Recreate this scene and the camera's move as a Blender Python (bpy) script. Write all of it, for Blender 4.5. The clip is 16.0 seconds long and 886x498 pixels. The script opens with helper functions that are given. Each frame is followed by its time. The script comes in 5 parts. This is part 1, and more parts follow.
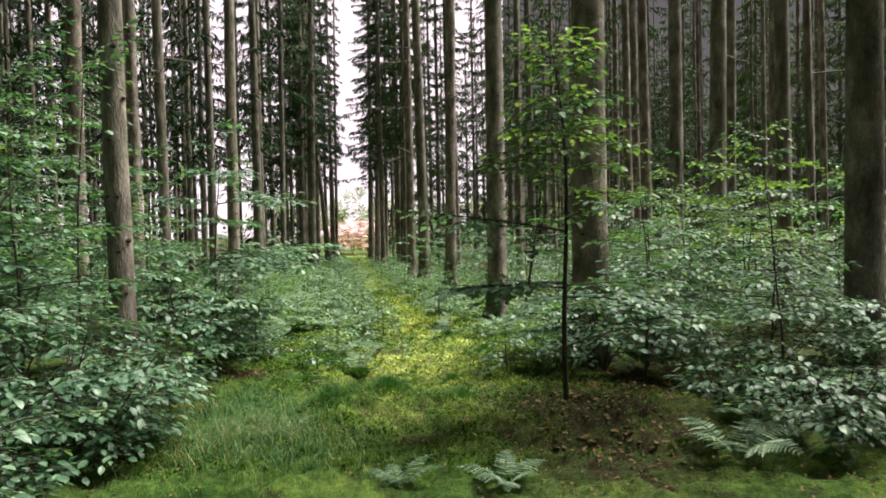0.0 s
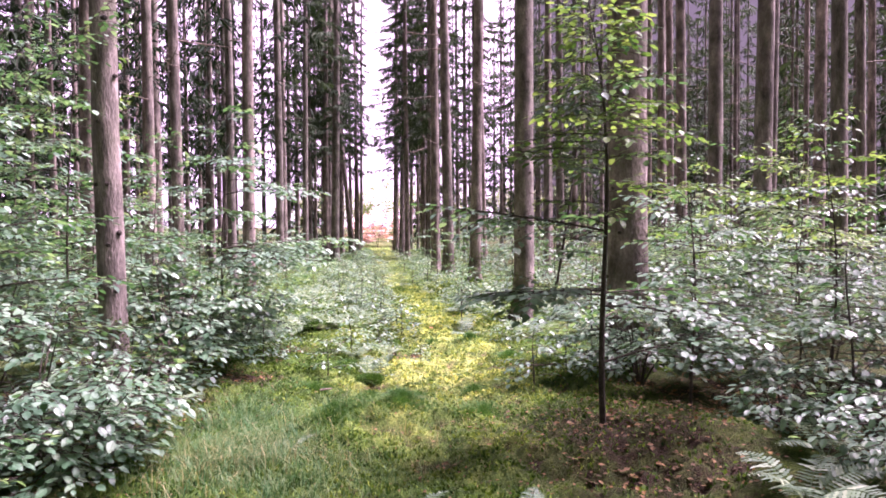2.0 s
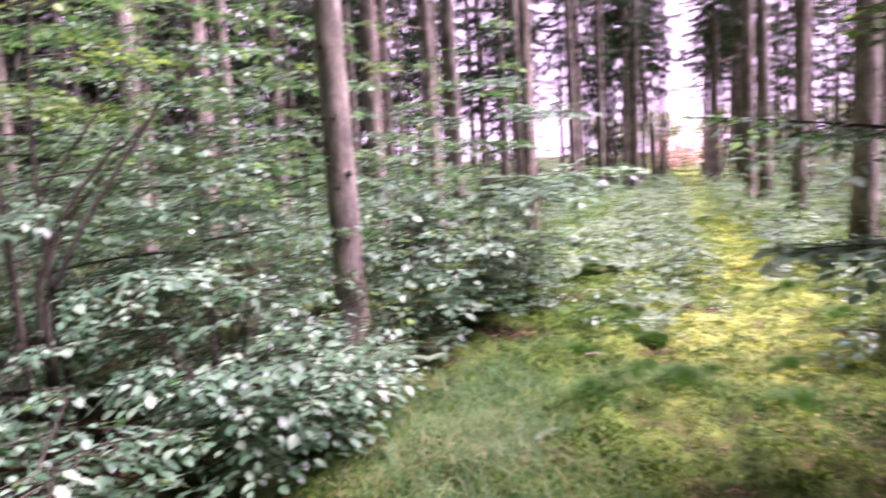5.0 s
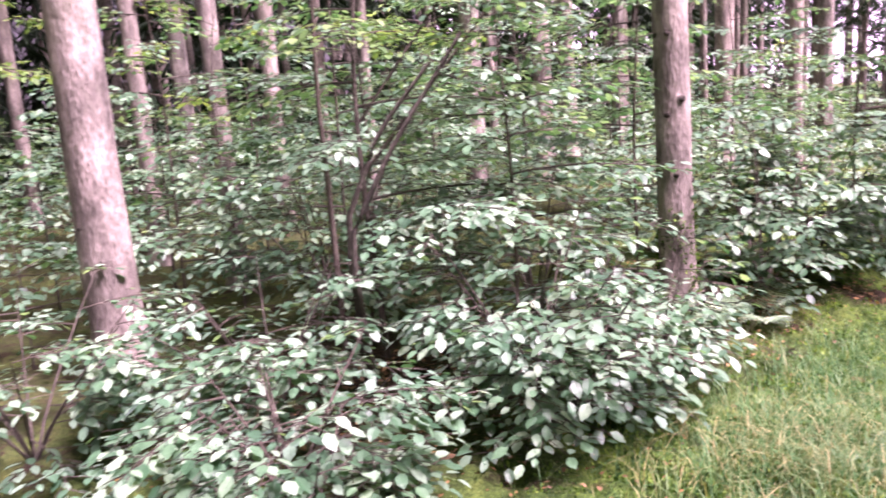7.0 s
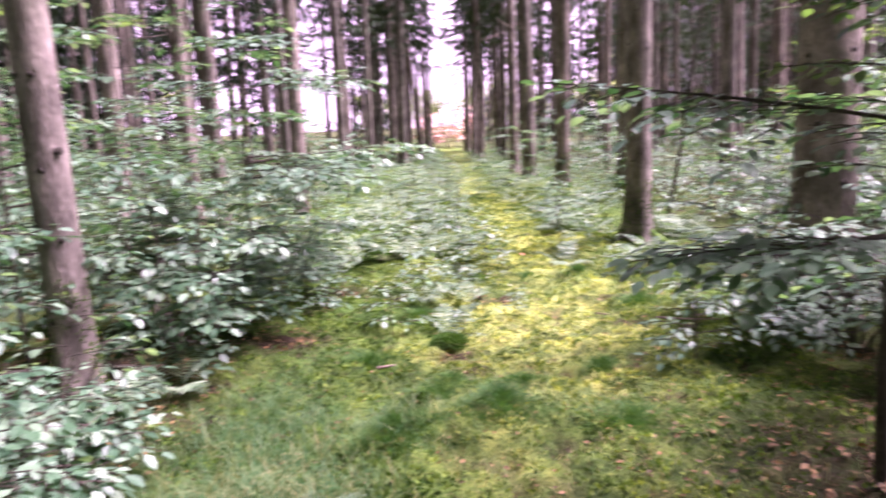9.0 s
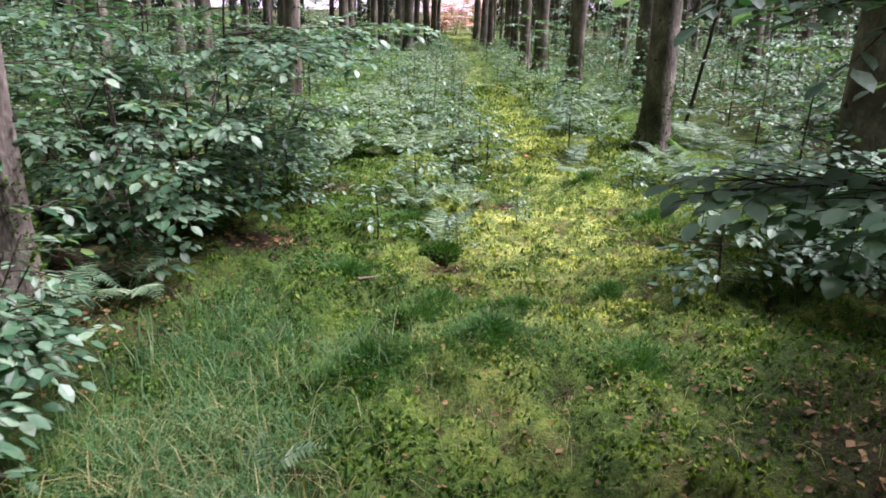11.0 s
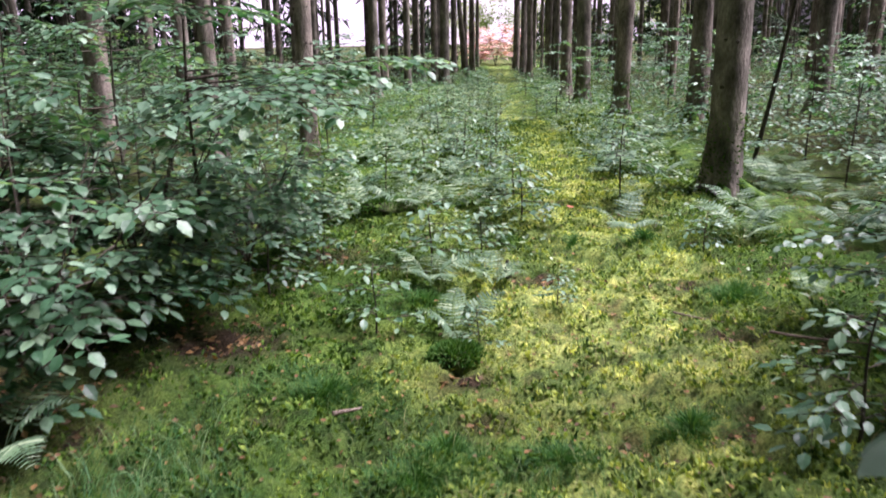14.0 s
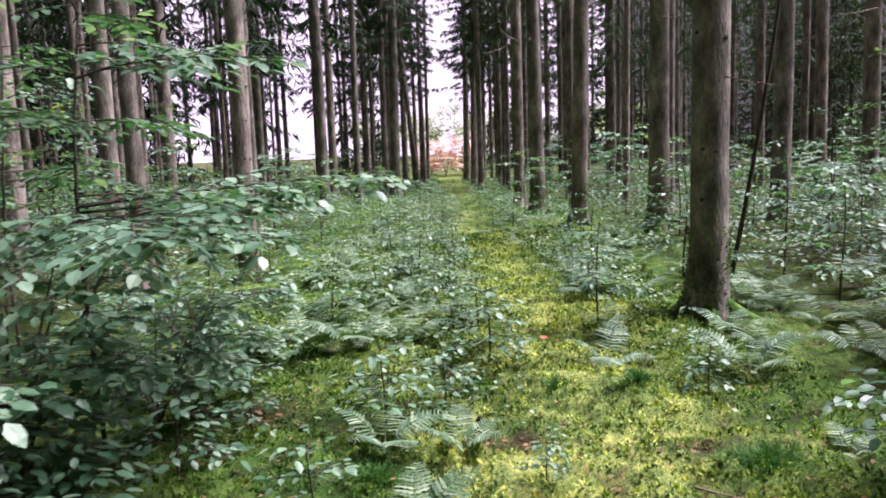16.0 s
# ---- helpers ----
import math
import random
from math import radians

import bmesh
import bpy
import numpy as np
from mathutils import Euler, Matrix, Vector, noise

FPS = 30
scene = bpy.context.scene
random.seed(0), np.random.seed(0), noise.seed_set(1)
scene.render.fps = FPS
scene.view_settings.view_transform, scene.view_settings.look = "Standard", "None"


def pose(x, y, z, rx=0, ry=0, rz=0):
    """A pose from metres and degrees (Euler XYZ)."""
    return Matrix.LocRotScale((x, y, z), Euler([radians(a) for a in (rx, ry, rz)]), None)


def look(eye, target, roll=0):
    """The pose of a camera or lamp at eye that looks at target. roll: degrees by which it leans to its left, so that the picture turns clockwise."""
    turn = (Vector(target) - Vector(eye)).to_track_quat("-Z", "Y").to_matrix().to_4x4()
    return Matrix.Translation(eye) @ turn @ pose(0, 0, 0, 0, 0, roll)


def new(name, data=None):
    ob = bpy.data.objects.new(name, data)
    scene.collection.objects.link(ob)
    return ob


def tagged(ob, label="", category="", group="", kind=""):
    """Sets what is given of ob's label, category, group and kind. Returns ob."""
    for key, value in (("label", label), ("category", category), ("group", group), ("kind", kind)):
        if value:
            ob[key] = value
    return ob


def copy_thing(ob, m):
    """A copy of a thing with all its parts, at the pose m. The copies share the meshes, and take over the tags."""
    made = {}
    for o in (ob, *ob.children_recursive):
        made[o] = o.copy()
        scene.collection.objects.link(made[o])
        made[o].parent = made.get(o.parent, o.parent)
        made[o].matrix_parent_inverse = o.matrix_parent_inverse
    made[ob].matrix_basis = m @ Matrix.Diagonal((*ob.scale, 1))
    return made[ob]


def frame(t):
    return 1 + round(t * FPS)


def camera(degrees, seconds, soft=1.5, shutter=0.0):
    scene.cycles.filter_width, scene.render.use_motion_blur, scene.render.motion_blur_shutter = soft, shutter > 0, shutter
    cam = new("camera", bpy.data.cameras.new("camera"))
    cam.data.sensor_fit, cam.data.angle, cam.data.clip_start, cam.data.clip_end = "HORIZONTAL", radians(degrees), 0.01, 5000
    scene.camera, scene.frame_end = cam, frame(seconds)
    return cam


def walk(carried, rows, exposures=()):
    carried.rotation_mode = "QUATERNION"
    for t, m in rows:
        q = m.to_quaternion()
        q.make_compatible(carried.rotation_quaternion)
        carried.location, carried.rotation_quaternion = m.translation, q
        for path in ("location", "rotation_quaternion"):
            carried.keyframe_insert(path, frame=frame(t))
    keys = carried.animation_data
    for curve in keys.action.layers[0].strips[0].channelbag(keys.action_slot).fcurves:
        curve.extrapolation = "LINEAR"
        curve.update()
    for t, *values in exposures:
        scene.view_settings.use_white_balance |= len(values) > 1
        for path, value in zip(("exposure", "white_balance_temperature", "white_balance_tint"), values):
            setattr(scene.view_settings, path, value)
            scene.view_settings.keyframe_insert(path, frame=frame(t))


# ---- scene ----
cam = camera(60.03, 16.0, soft=1.7, shutter=0.5)
PATH = [
    (0.00, pose(0.002, 0.000, 1.488, 88.60, 1.11, -6.73)),
    (0.50, pose(0.037, 0.217, 1.495, 88.35, 0.83, -5.95)),
    (1.00, pose(0.061, 0.424, 1.501, 87.52, 0.22, -5.12)),
    (1.50, pose(0.073, 0.588, 1.523, 90.19, 1.00, -4.65)),
    (2.00, pose(0.113, 0.682, 1.516, 88.07, 0.28, -4.77)),
    (2.50, pose(0.164, 0.865, 1.517, 89.79, 1.53, -4.52)),
    (3.00, pose(0.266, 1.098, 1.518, 88.13, 2.49, -2.60)),
    (3.50, pose(0.359, 1.328, 1.541, 86.64, 0.91, 0.99)),
    (4.00, pose(0.387, 1.562, 1.513, 85.36, 1.24, 4.37)),
    (4.50, pose(0.373, 1.783, 1.496, 84.78, 3.21, 11.29)),
    (5.00, pose(0.337, 1.992, 1.514, 83.32, 3.11, 17.76)),
    (5.20, pose(0.324, 2.059, 1.509, 82.74, 1.72, 23.55)),
    (5.70, pose(0.286, 2.219, 1.512, 81.92, 2.02, 32.56)),
    (6.25, pose(0.243, 2.340, 1.510, 80.58, 2.76, 40.81)),
    (6.80, pose(0.206, 2.449, 1.508, 79.48, 3.50, 43.74)),
    (7.30, pose(0.185, 2.577, 1.509, 79.32, 3.80, 38.69)),
    (7.50, pose(0.178, 2.638, 1.514, 79.96, 3.17, 35.21)),
    (8.00, pose(0.169, 2.795, 1.516, 81.29, 1.57, 25.13)),
    (8.50, pose(0.130, 2.898, 1.511, 80.02, 2.13, 10.75)),
    (9.00, pose(0.071, 2.961, 1.516, 80.66, 2.26, 0.39)),
    (9.50, pose(0.055, 2.988, 1.505, 80.81, 2.00, -8.50)),
    (10.00, pose(0.034, 3.173, 1.489, 75.65, -1.25, -4.88)),
    (10.20, pose(0.041, 3.250, 1.474, 74.61, -2.03, -1.68)),
    (10.70, pose(0.059, 3.434, 1.468, 73.28, -1.69, 1.03)),
    (11.25, pose(0.120, 3.636, 1.476, 71.98, -0.84, 0.72)),
    (11.80, pose(0.186, 3.845, 1.483, 71.16, 0.01, -0.31)),
    (12.30, pose(0.217, 4.050, 1.478, 71.08, 0.36, 0.47)),
    (12.50, pose(0.222, 4.131, 1.475, 72.28, 0.46, 1.72)),
    (13.00, pose(0.226, 4.349, 1.450, 72.57, 0.47, 3.75)),
    (13.50, pose(0.227, 4.582, 1.446, 73.69, 0.26, 3.75)),
    (14.00, pose(0.224, 4.807, 1.443, 74.79, 1.03, 4.05)),
    (14.50, pose(0.214, 5.028, 1.467, 77.48, 0.95, 3.58)),
    (15.00, pose(0.183, 5.239, 1.474, 79.17, -0.01, 3.29)),
    (15.50, pose(0.162, 5.453, 1.469, 82.40, 0.88, 2.03)),
    (16.00, pose(0.163, 5.670, 1.456, 82.72, 1.87, 0.40)),
]
# brightness and tint: vivid at both ends, pale and brighter in the middle
EXPO = [
    (0.0, 1.6, 6800, 6), (1.7, 1.6, 6800, 6), (1.9, 2.6, 6200, 63), (5.1, 2.58, 6200, 63), (6.1, 3.02, 6400, 66), (7.6, 3.02, 6400, 66), (8.4, 2.6, 6200, 63), (9.6, 2.62, 6200, 63),
    (9.85, 1.74, 6050, 30), (16.0, 1.74, 6050, 30),
]
walk(cam, PATH, EXPO)

# ---- light ----
world = bpy.data.worlds.new("sky")
scene.world = world
world.use_nodes = True
wn = world.node_tree
wn.nodes.clear()
w_out = wn.nodes.new("ShaderNodeOutputWorld")
w_bg = wn.nodes.new("ShaderNodeBackground")
w_sky = wn.nodes.new("ShaderNodeTexSky")
w_sky.sky_type = "NISHITA"
w_sky.sun_disc = False
w_sky.sun_elevation, w_sky.sun_rotation = radians(61), radians(76)
w_sky.dust_density, w_sky.air_density = 4.0, 1.0
w_mix = wn.nodes.new("ShaderNodeMixRGB")
w_mix.inputs["Fac"].default_value = 0.7
w_mix.inputs["Color2"].default_value = (12.0, 10.6, 11.6, 1)
wn.links.new(w_sky.outputs["Color"], w_mix.inputs["Color1"])
wn.links.new(w_mix.outputs["Color"], w_bg.inputs["Color"])
w_bg.inputs["Strength"].default_value = 0.005
wn.links.new(w_bg.outputs["Background"], w_out.inputs["Surface"])

sun_data = bpy.data.lights.new("sun", "SUN")
sun_data.energy, sun_data.angle, sun_data.color = 5.0, radians(30), (1.0, 0.97, 0.92)
sun = new("sun", sun_data)
sun.matrix_world = look((7.0, 1.7, 13.2), (0, 0, 0))


# ---- materials ----
def nodes_of(name):
    m = bpy.data.materials.new(name)
    m.use_nodes = True
    nt = m.node_tree
    nt.nodes.clear()
    out = nt.nodes.new("ShaderNodeOutputMaterial")
    return m, nt, out


def n_new(nt, kind, **sockets):
    n = nt.nodes.new(kind)
    for k, v in sockets.items():
        n.inputs[k.replace("_", " ")].default_value = v
    return n


def noise_at(nt, scale, detail=4.0, rough=0.6, vector=None):
    n = n_new(nt, "ShaderNodeTexNoise", Scale=scale, Detail=detail, Roughness=rough)
    if vector is not None:
        nt.links.new(vector, n.inputs["Vector"])
    return n.outputs["Fac"]


def ramp(nt, fac, stops):
    r = nt.nodes.new("ShaderNodeValToRGB")
    while len(r.color_ramp.elements) < len(stops):
        r.color_ramp.elements.new(0.5)
    for e, (p, c) in zip(r.color_ramp.elements, stops):
        e.position, e.color = p, (*c, 1)
    nt.links.new(fac, r.inputs["Fac"])
    return r.outputs["Color"]


def mix(nt, fac, a, b, mode="MIX"):
    m = nt.nodes.new("ShaderNodeMixRGB")
    m.blend_type = mode
    for s, v in ((m.inputs["Fac"], fac), (m.inputs["Color1"], a), (m.inputs["Color2"], b)):
        if isinstance(v, (int, float)):
            s.default_value = v
        elif isinstance(v, tuple):
            s.default_value = (*v, 1)
        else:
            nt.links.new(v, s)
    return m.outputs["Color"]


def bump(nt, height, strength, distance):
    b = n_new(nt, "ShaderNodeBump", Strength=strength, Distance=distance)
    nt.links.new(height, b.inputs["Height"])
    return b.outputs["Normal"]


def trod_lit_tint(nt, col):
    """Yellow moss on the walked line, deep green beside; its light and shade tinted in."""
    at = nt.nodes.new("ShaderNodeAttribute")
    at.attribute_name = "trod_lit"
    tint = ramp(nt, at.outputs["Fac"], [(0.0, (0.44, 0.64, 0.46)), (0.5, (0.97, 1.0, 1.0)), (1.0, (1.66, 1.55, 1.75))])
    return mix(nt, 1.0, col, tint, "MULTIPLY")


def leaf_material(name, dark, mid, light, rough=0.38, through_light=0.35, spec=0.5, patch=0.0, sheen=0.0):
    """A thin leaf: glossy skin over a body that lets some light through."""
    m, nt, out = nodes_of(name)
    geo = nt.nodes.new("ShaderNodeNewGeometry")
    info = nt.nodes.new("ShaderNodeObjectInfo")
    tex = nt.nodes.new("ShaderNodeTexCoord")
    isl = ramp(nt, geo.outputs["Random Per Island"], [(0.0, dark), (0.55, mid), (1.0, light)])
    ob = ramp(nt, info.outputs["Random"], [(0.0, (0.75, 0.82, 0.8)), (1.0, (1.15, 1.1, 1.0))])
    col = mix(nt, 1.0, isl, ob, "MULTIPLY")
    spots = noise_at(nt, 90.0, 3.0, 0.6, tex.outputs["Object"])
    col = mix(nt, 0.35, col, ramp(nt, spots, [(0.35, (0.55, 0.6, 0.5)), (0.65, (1.2, 1.2, 1.1))]), "MULTIPLY")
    if patch:
        big = mix(nt, 0.5, noise_at(nt, 2.6, 4.0, 0.65, tex.outputs["Object"]), noise_at(nt, 17.0, 2.0, 0.6, tex.outputs["Object"]))
        col = mix(nt, patch, col, ramp(nt, big, [(0.42, (0.14, 0.28, 0.24)), (0.5, (0.65, 0.8, 0.7)), (0.58, (1.6, 1.5, 1.35))]), "MULTIPLY")
        col = trod_lit_tint(nt, col)
    p = n_new(nt, "ShaderNodeBsdfPrincipled", Roughness=rough)
    p.inputs["Specular IOR Level"].default_value = spec
    p.inputs["Sheen Weight"].default_value, p.inputs["Sheen Tint"].default_value = sheen, (0.82, 0.86, 1.0, 1)
    nt.links.new(col, p.inputs["Base Color"])
    nt.links.new(bump(nt, spots, 0.25, 0.004), p.inputs["Normal"])
    tr = nt.nodes.new("ShaderNodeBsdfTranslucent")
    nt.links.new(mix(nt, 1.0, col, (1.5, 1.6, 0.7), "MULTIPLY"), tr.inputs["Color"])
    ms = n_new(nt, "ShaderNodeMixShader", Fac=through_light)
    nt.links.new(p.outputs["BSDF"], ms.inputs[1])
    nt.links.new(tr.outputs["BSDF"], ms.inputs[2])
    nt.links.new(ms.outputs["Shader"], out.inputs["Surface"])
    return m


def bark_material(name, dark, mid, light, scale=1.0, moss=0.0, stretch=(1, 1, 0.5)):
    m, nt, out = nodes_of(name)
    tex = nt.nodes.new("ShaderNodeTexCoord")
    mp = n_new(nt, "ShaderNodeMapping", Scale=stretch)
    nt.links.new(tex.outputs["Object"], mp.inputs["Vector"])
    info = nt.nodes.new("ShaderNodeObjectInfo")
    coarse = noise_at(nt, 5.0 * scale, 5.0, 0.65, mp.outputs["Vector"])
    flakes = n_new(nt, "ShaderNodeTexVoronoi", Scale=38.0 * scale)
    nt.links.new(mp.outputs["Vector"], flakes.inputs["Vector"])
    fine = noise_at(nt, 60.0 * scale, 4.0, 0.7, mp.outputs["Vector"])
    col = ramp(nt, coarse, [(0.3, dark), (0.5, mid), (0.72, light)])
    col = mix(nt, 0.5, col, ramp(nt, flakes.outputs["Distance"], [(0.1, (0.75, 0.72, 0.7)), (0.6, (1.1, 1.1, 1.1))]), "MULTIPLY")
    col = mix(nt, 0.6, col, ramp(nt, fine, [(0.35, (0.6, 0.58, 0.55)), (0.65, (1.25, 1.25, 1.25))]), "MULTIPLY")
    col = mix(nt, 1.0, col, ramp(nt, info.outputs["Random"], [(0.0, (0.78, 0.8, 0.78)), (1.0, (1.18, 1.1, 1.08))]), "MULTIPLY")
    if moss:
        patch = noise_at(nt, 2.2, 4.0, 0.6, mp.outputs["Vector"])
        col = mix(nt, ramp(nt, patch, [(0.52, (0, 0, 0)), (0.7, (moss, moss, moss))]), col, (0.09, 0.13, 0.04))
    p = n_new(nt, "ShaderNodeBsdfPrincipled", Roughness=0.88)
    p.inputs["Specular IOR Level"].default_value = 0.25
    nt.links.new(col, p.inputs["Base Color"])
    high = mix(nt, 0.5, flakes.outputs["Distance"], fine)
    nt.links.new(bump(nt, high, 0.9, 0.012), p.inputs["Normal"])
    nt.links.new(p.outputs["BSDF"], out.inputs["Surface"])
    return m


def ground_material():
    """Moss over needles and brown leaves; the moss thins out in patches and under the bushes."""
    m, nt, out = nodes_of("forest_floor")
    tex = nt.nodes.new("ShaderNodeTexCoord")
    at = nt.nodes.new("ShaderNodeAttribute")
    at.attribute_name = "bare"
    v = tex.outputs["Object"]
    big = noise_at(nt, 1.1, 5.0, 0.6, v)
    mid = noise_at(nt, 7.0, 6.0, 0.7, v)
    fine = noise_at(nt, 70.0, 5.0, 0.75, v)
    grit = noise_at(nt, 260.0, 3.0, 0.7, v)
    moss = ramp(nt, mid, [(0.28, (0.04, 0.08, 0.02)), (0.5, (0.165, 0.22, 0.056)), (0.72, (0.38, 0.39, 0.13))])
    moss = mix(nt, 0.55, moss, ramp(nt, big, [(0.35, (0.06, 0.125, 0.034)), (0.62, (0.37, 0.38, 0.125))]))
    moss = mix(nt, 0.75, moss, ramp(nt, fine, [(0.32, (0.14, 0.2, 0.16)), (0.6, (1.4, 1.38, 1.2))]), "MULTIPLY")
    hollow = mix(nt, 0.5, noise_at(nt, 2.6, 4.0, 0.65, v), noise_at(nt, 11.0, 4.0, 0.7, v))
    moss = mix(nt, 0.85, moss, ramp(nt, hollow, [(0.41, (0.2, 0.34, 0.3)), (0.51, (0.75, 0.85, 0.75)), (0.61, (1.5, 1.38, 1.25))]), "MULTIPLY")
    moss = trod_lit_tint(nt, moss)
    # brown litter, its tone deepened for the shade by sapling and bushes
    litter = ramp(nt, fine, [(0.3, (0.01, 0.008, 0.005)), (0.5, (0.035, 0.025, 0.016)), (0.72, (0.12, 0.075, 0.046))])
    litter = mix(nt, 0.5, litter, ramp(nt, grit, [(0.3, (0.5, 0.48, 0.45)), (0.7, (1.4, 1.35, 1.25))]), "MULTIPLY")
    holes = ramp(nt, noise_at(nt, 3.3, 5.0, 0.7, v), [(0.56, (0, 0, 0)), (0.68, (0.8, 0.8, 0.8))])
    add = n_new(nt, "ShaderNodeMath")
    add.operation, add.use_clamp = "ADD", True
    nt.links.new(holes, add.inputs[0])
    edge = n_new(nt, "ShaderNodeMath")
    edge.operation = "MULTIPLY"
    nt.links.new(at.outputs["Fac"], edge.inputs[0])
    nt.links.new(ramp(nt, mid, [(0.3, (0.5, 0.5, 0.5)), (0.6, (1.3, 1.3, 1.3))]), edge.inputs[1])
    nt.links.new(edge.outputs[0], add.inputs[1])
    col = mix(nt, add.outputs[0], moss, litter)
    p = n_new(nt, "ShaderNodeBsdfPrincipled", Roughness=0.95)
    p.inputs["Specular IOR Level"].default_value = 0.15
    nt.links.new(col, p.inputs["Base Color"])
    nt.links.new(bump(nt, mix(nt, 0.4, fine, mid), 1.0, 0.05), p.inputs["Normal"])
    nt.links.new(p.outputs["BSDF"], out.inputs["Surface"])
    return m


MAT_BARK = bark_material("spruce_bark", (0.046, 0.041, 0.036), (0.185, 0.164, 0.148), (0.44, 0.385, 0.355), 1.0, 0.35, (0.16, 0.16, 0.5))
MAT_TWIG = bark_material("dead_twig", (0.09, 0.075, 0.06), (0.17, 0.14, 0.115), (0.26, 0.23, 0.20), 3.0)
MAT_STEM = bark_material("beech_bark", (0.03, 0.027, 0.022), (0.06, 0.052, 0.042), (0.11, 0.097, 0.082), 2.0)
MAT_NEEDLE = leaf_material("spruce_needles", (0.008, 0.018, 0.009), (0.016, 0.036, 0.018), (0.032, 0.06, 0.03), 0.7, 0.1, 0.2)
# lighter copy of the needles, with sunlight put into the colour
MAT_NEEDLE_LIT = leaf_material("sunlit_spruce_needles", (0.018, 0.036, 0.02), (0.042, 0.072, 0.042), (0.085, 0.12, 0.075), 0.7, 0.15, 0.2)
MAT_LEAF = leaf_material("beech_leaf", (0.02, 0.082, 0.036), (0.07, 0.165, 0.092), (0.225, 0.34, 0.255), 0.46, 0.32, 0.65, sheen=0.14)
MAT_LEAF_YOUNG = leaf_material("young_leaf", (0.05, 0.115, 0.036), (0.108, 0.19, 0.066), (0.215, 0.295, 0.125), 0.45, 0.42, 0.4)
MAT_FERN = leaf_material("fern_frond", (0.045, 0.10, 0.05), (0.13, 0.22, 0.13), (0.32, 0.40, 0.30), 0.5, 0.3, 0.5, sheen=0.15)
MAT_GRASS = leaf_material("grass_blade", (0.022, 0.095, 0.026), (0.055, 0.145, 0.05), (0.2, 0.27, 0.13), 0.55, 0.3, 0.3)
MAT_MOSS = leaf_material("moss_tuft", (0.04, 0.085, 0.026), (0.235, 0.285, 0.08), (0.36, 0.375, 0.115), 0.8, 0.28, 0.15, 0.8)
MAT_DRY = leaf_material("dry_leaf", (0.07, 0.04, 0.018), (0.155, 0.082, 0.034), (0.29, 0.16, 0.07), 0.6, 0.15, 0.3)
MAT_RED = leaf_material("red_leaf", (0.34, 0.09, 0.07), (0.48, 0.16, 0.13), (0.55, 0.26, 0.2), 0.5, 0.3)
MAT_ROSY = leaf_material("rosy_shrub", (0.6, 0.32, 0.37), (0.76, 0.47, 0.53), (0.82, 0.63, 0.68), 0.6, 0.15)
MAT_PALE = leaf_material("far_foliage", (0.14, 0.2, 0.09), (0.22, 0.29, 0.14), (0.32, 0.38, 0.2), 0.6, 0.3)
MAT_GROUND = ground_material()
MAT_HAZE, haze_nt, haze_out = nodes_of("bright_haze")
haze = n_new(haze_nt, "ShaderNodeEmission", Color=(1.0, 0.84, 0.99, 1), Strength=0.48)
haze_nt.links.new(haze.outputs["Emission"], haze_out.inputs["Surface"])

# ---- mesh tools ----
rng = np.random.default_rng(7)


def mesh_of(name, verts, faces, material, smooth=False, second=None, first_count=0):
    """A mesh of one material, or of two: the faces from first_count on take the second."""
    me = bpy.data.meshes.new(name)
    me.from_pydata(np.asarray(verts).tolist(), [], [tuple(f) for f in faces])
    me.materials.append(material)
    if second is not None:
        me.materials.append(second)
        me.polygons.foreach_set("material_index", [0] * first_count + [1] * (len(faces) - first_count))
    if smooth:
        me.polygons.foreach_set("use_smooth", [True] * len(me.polygons))
    me.update()
    return me


def part(name, me, parent, label="", m=None):
    ob = new(name, me)
    ob.parent = parent
    if m is not None:
        ob.matrix_basis = m
    if label:
        ob["label"] = label
    return ob


def cushion(x, y, cell, seed):
    """Rounded moss cushions of about the cell's width, uneven in height; 0 in the gaps, 1 on the highest."""
    x, y = np.asarray(x, float) + 0.03 * np.sin(9 * np.asarray(y, float)), np.asarray(y, float)
    best = np.zeros(np.broadcast(x, y).shape)
    ix, iy = np.floor(x / cell), np.floor(y / cell)
    for dx in (-1, 0, 1):
        for dy in (-1, 0, 1):
            a, e = ix + dx, iy + dy
            h = [np.abs(np.sin(a * p + e * q + seed * 7.7) * 4375.85) % 1.0 for p, q in ((12.99, 78.23), (39.35, 11.14), (73.16, 52.24))]
            d2 = ((x / cell - a - h[0]) ** 2 + (y / cell - e - h[1]) ** 2) / (0.5 + 0.35 * h[2]) ** 2
            best = np.maximum(best, (0.35 + 0.65 * h[2]) * np.sqrt(np.maximum(1 - d2, 0)))
    return best


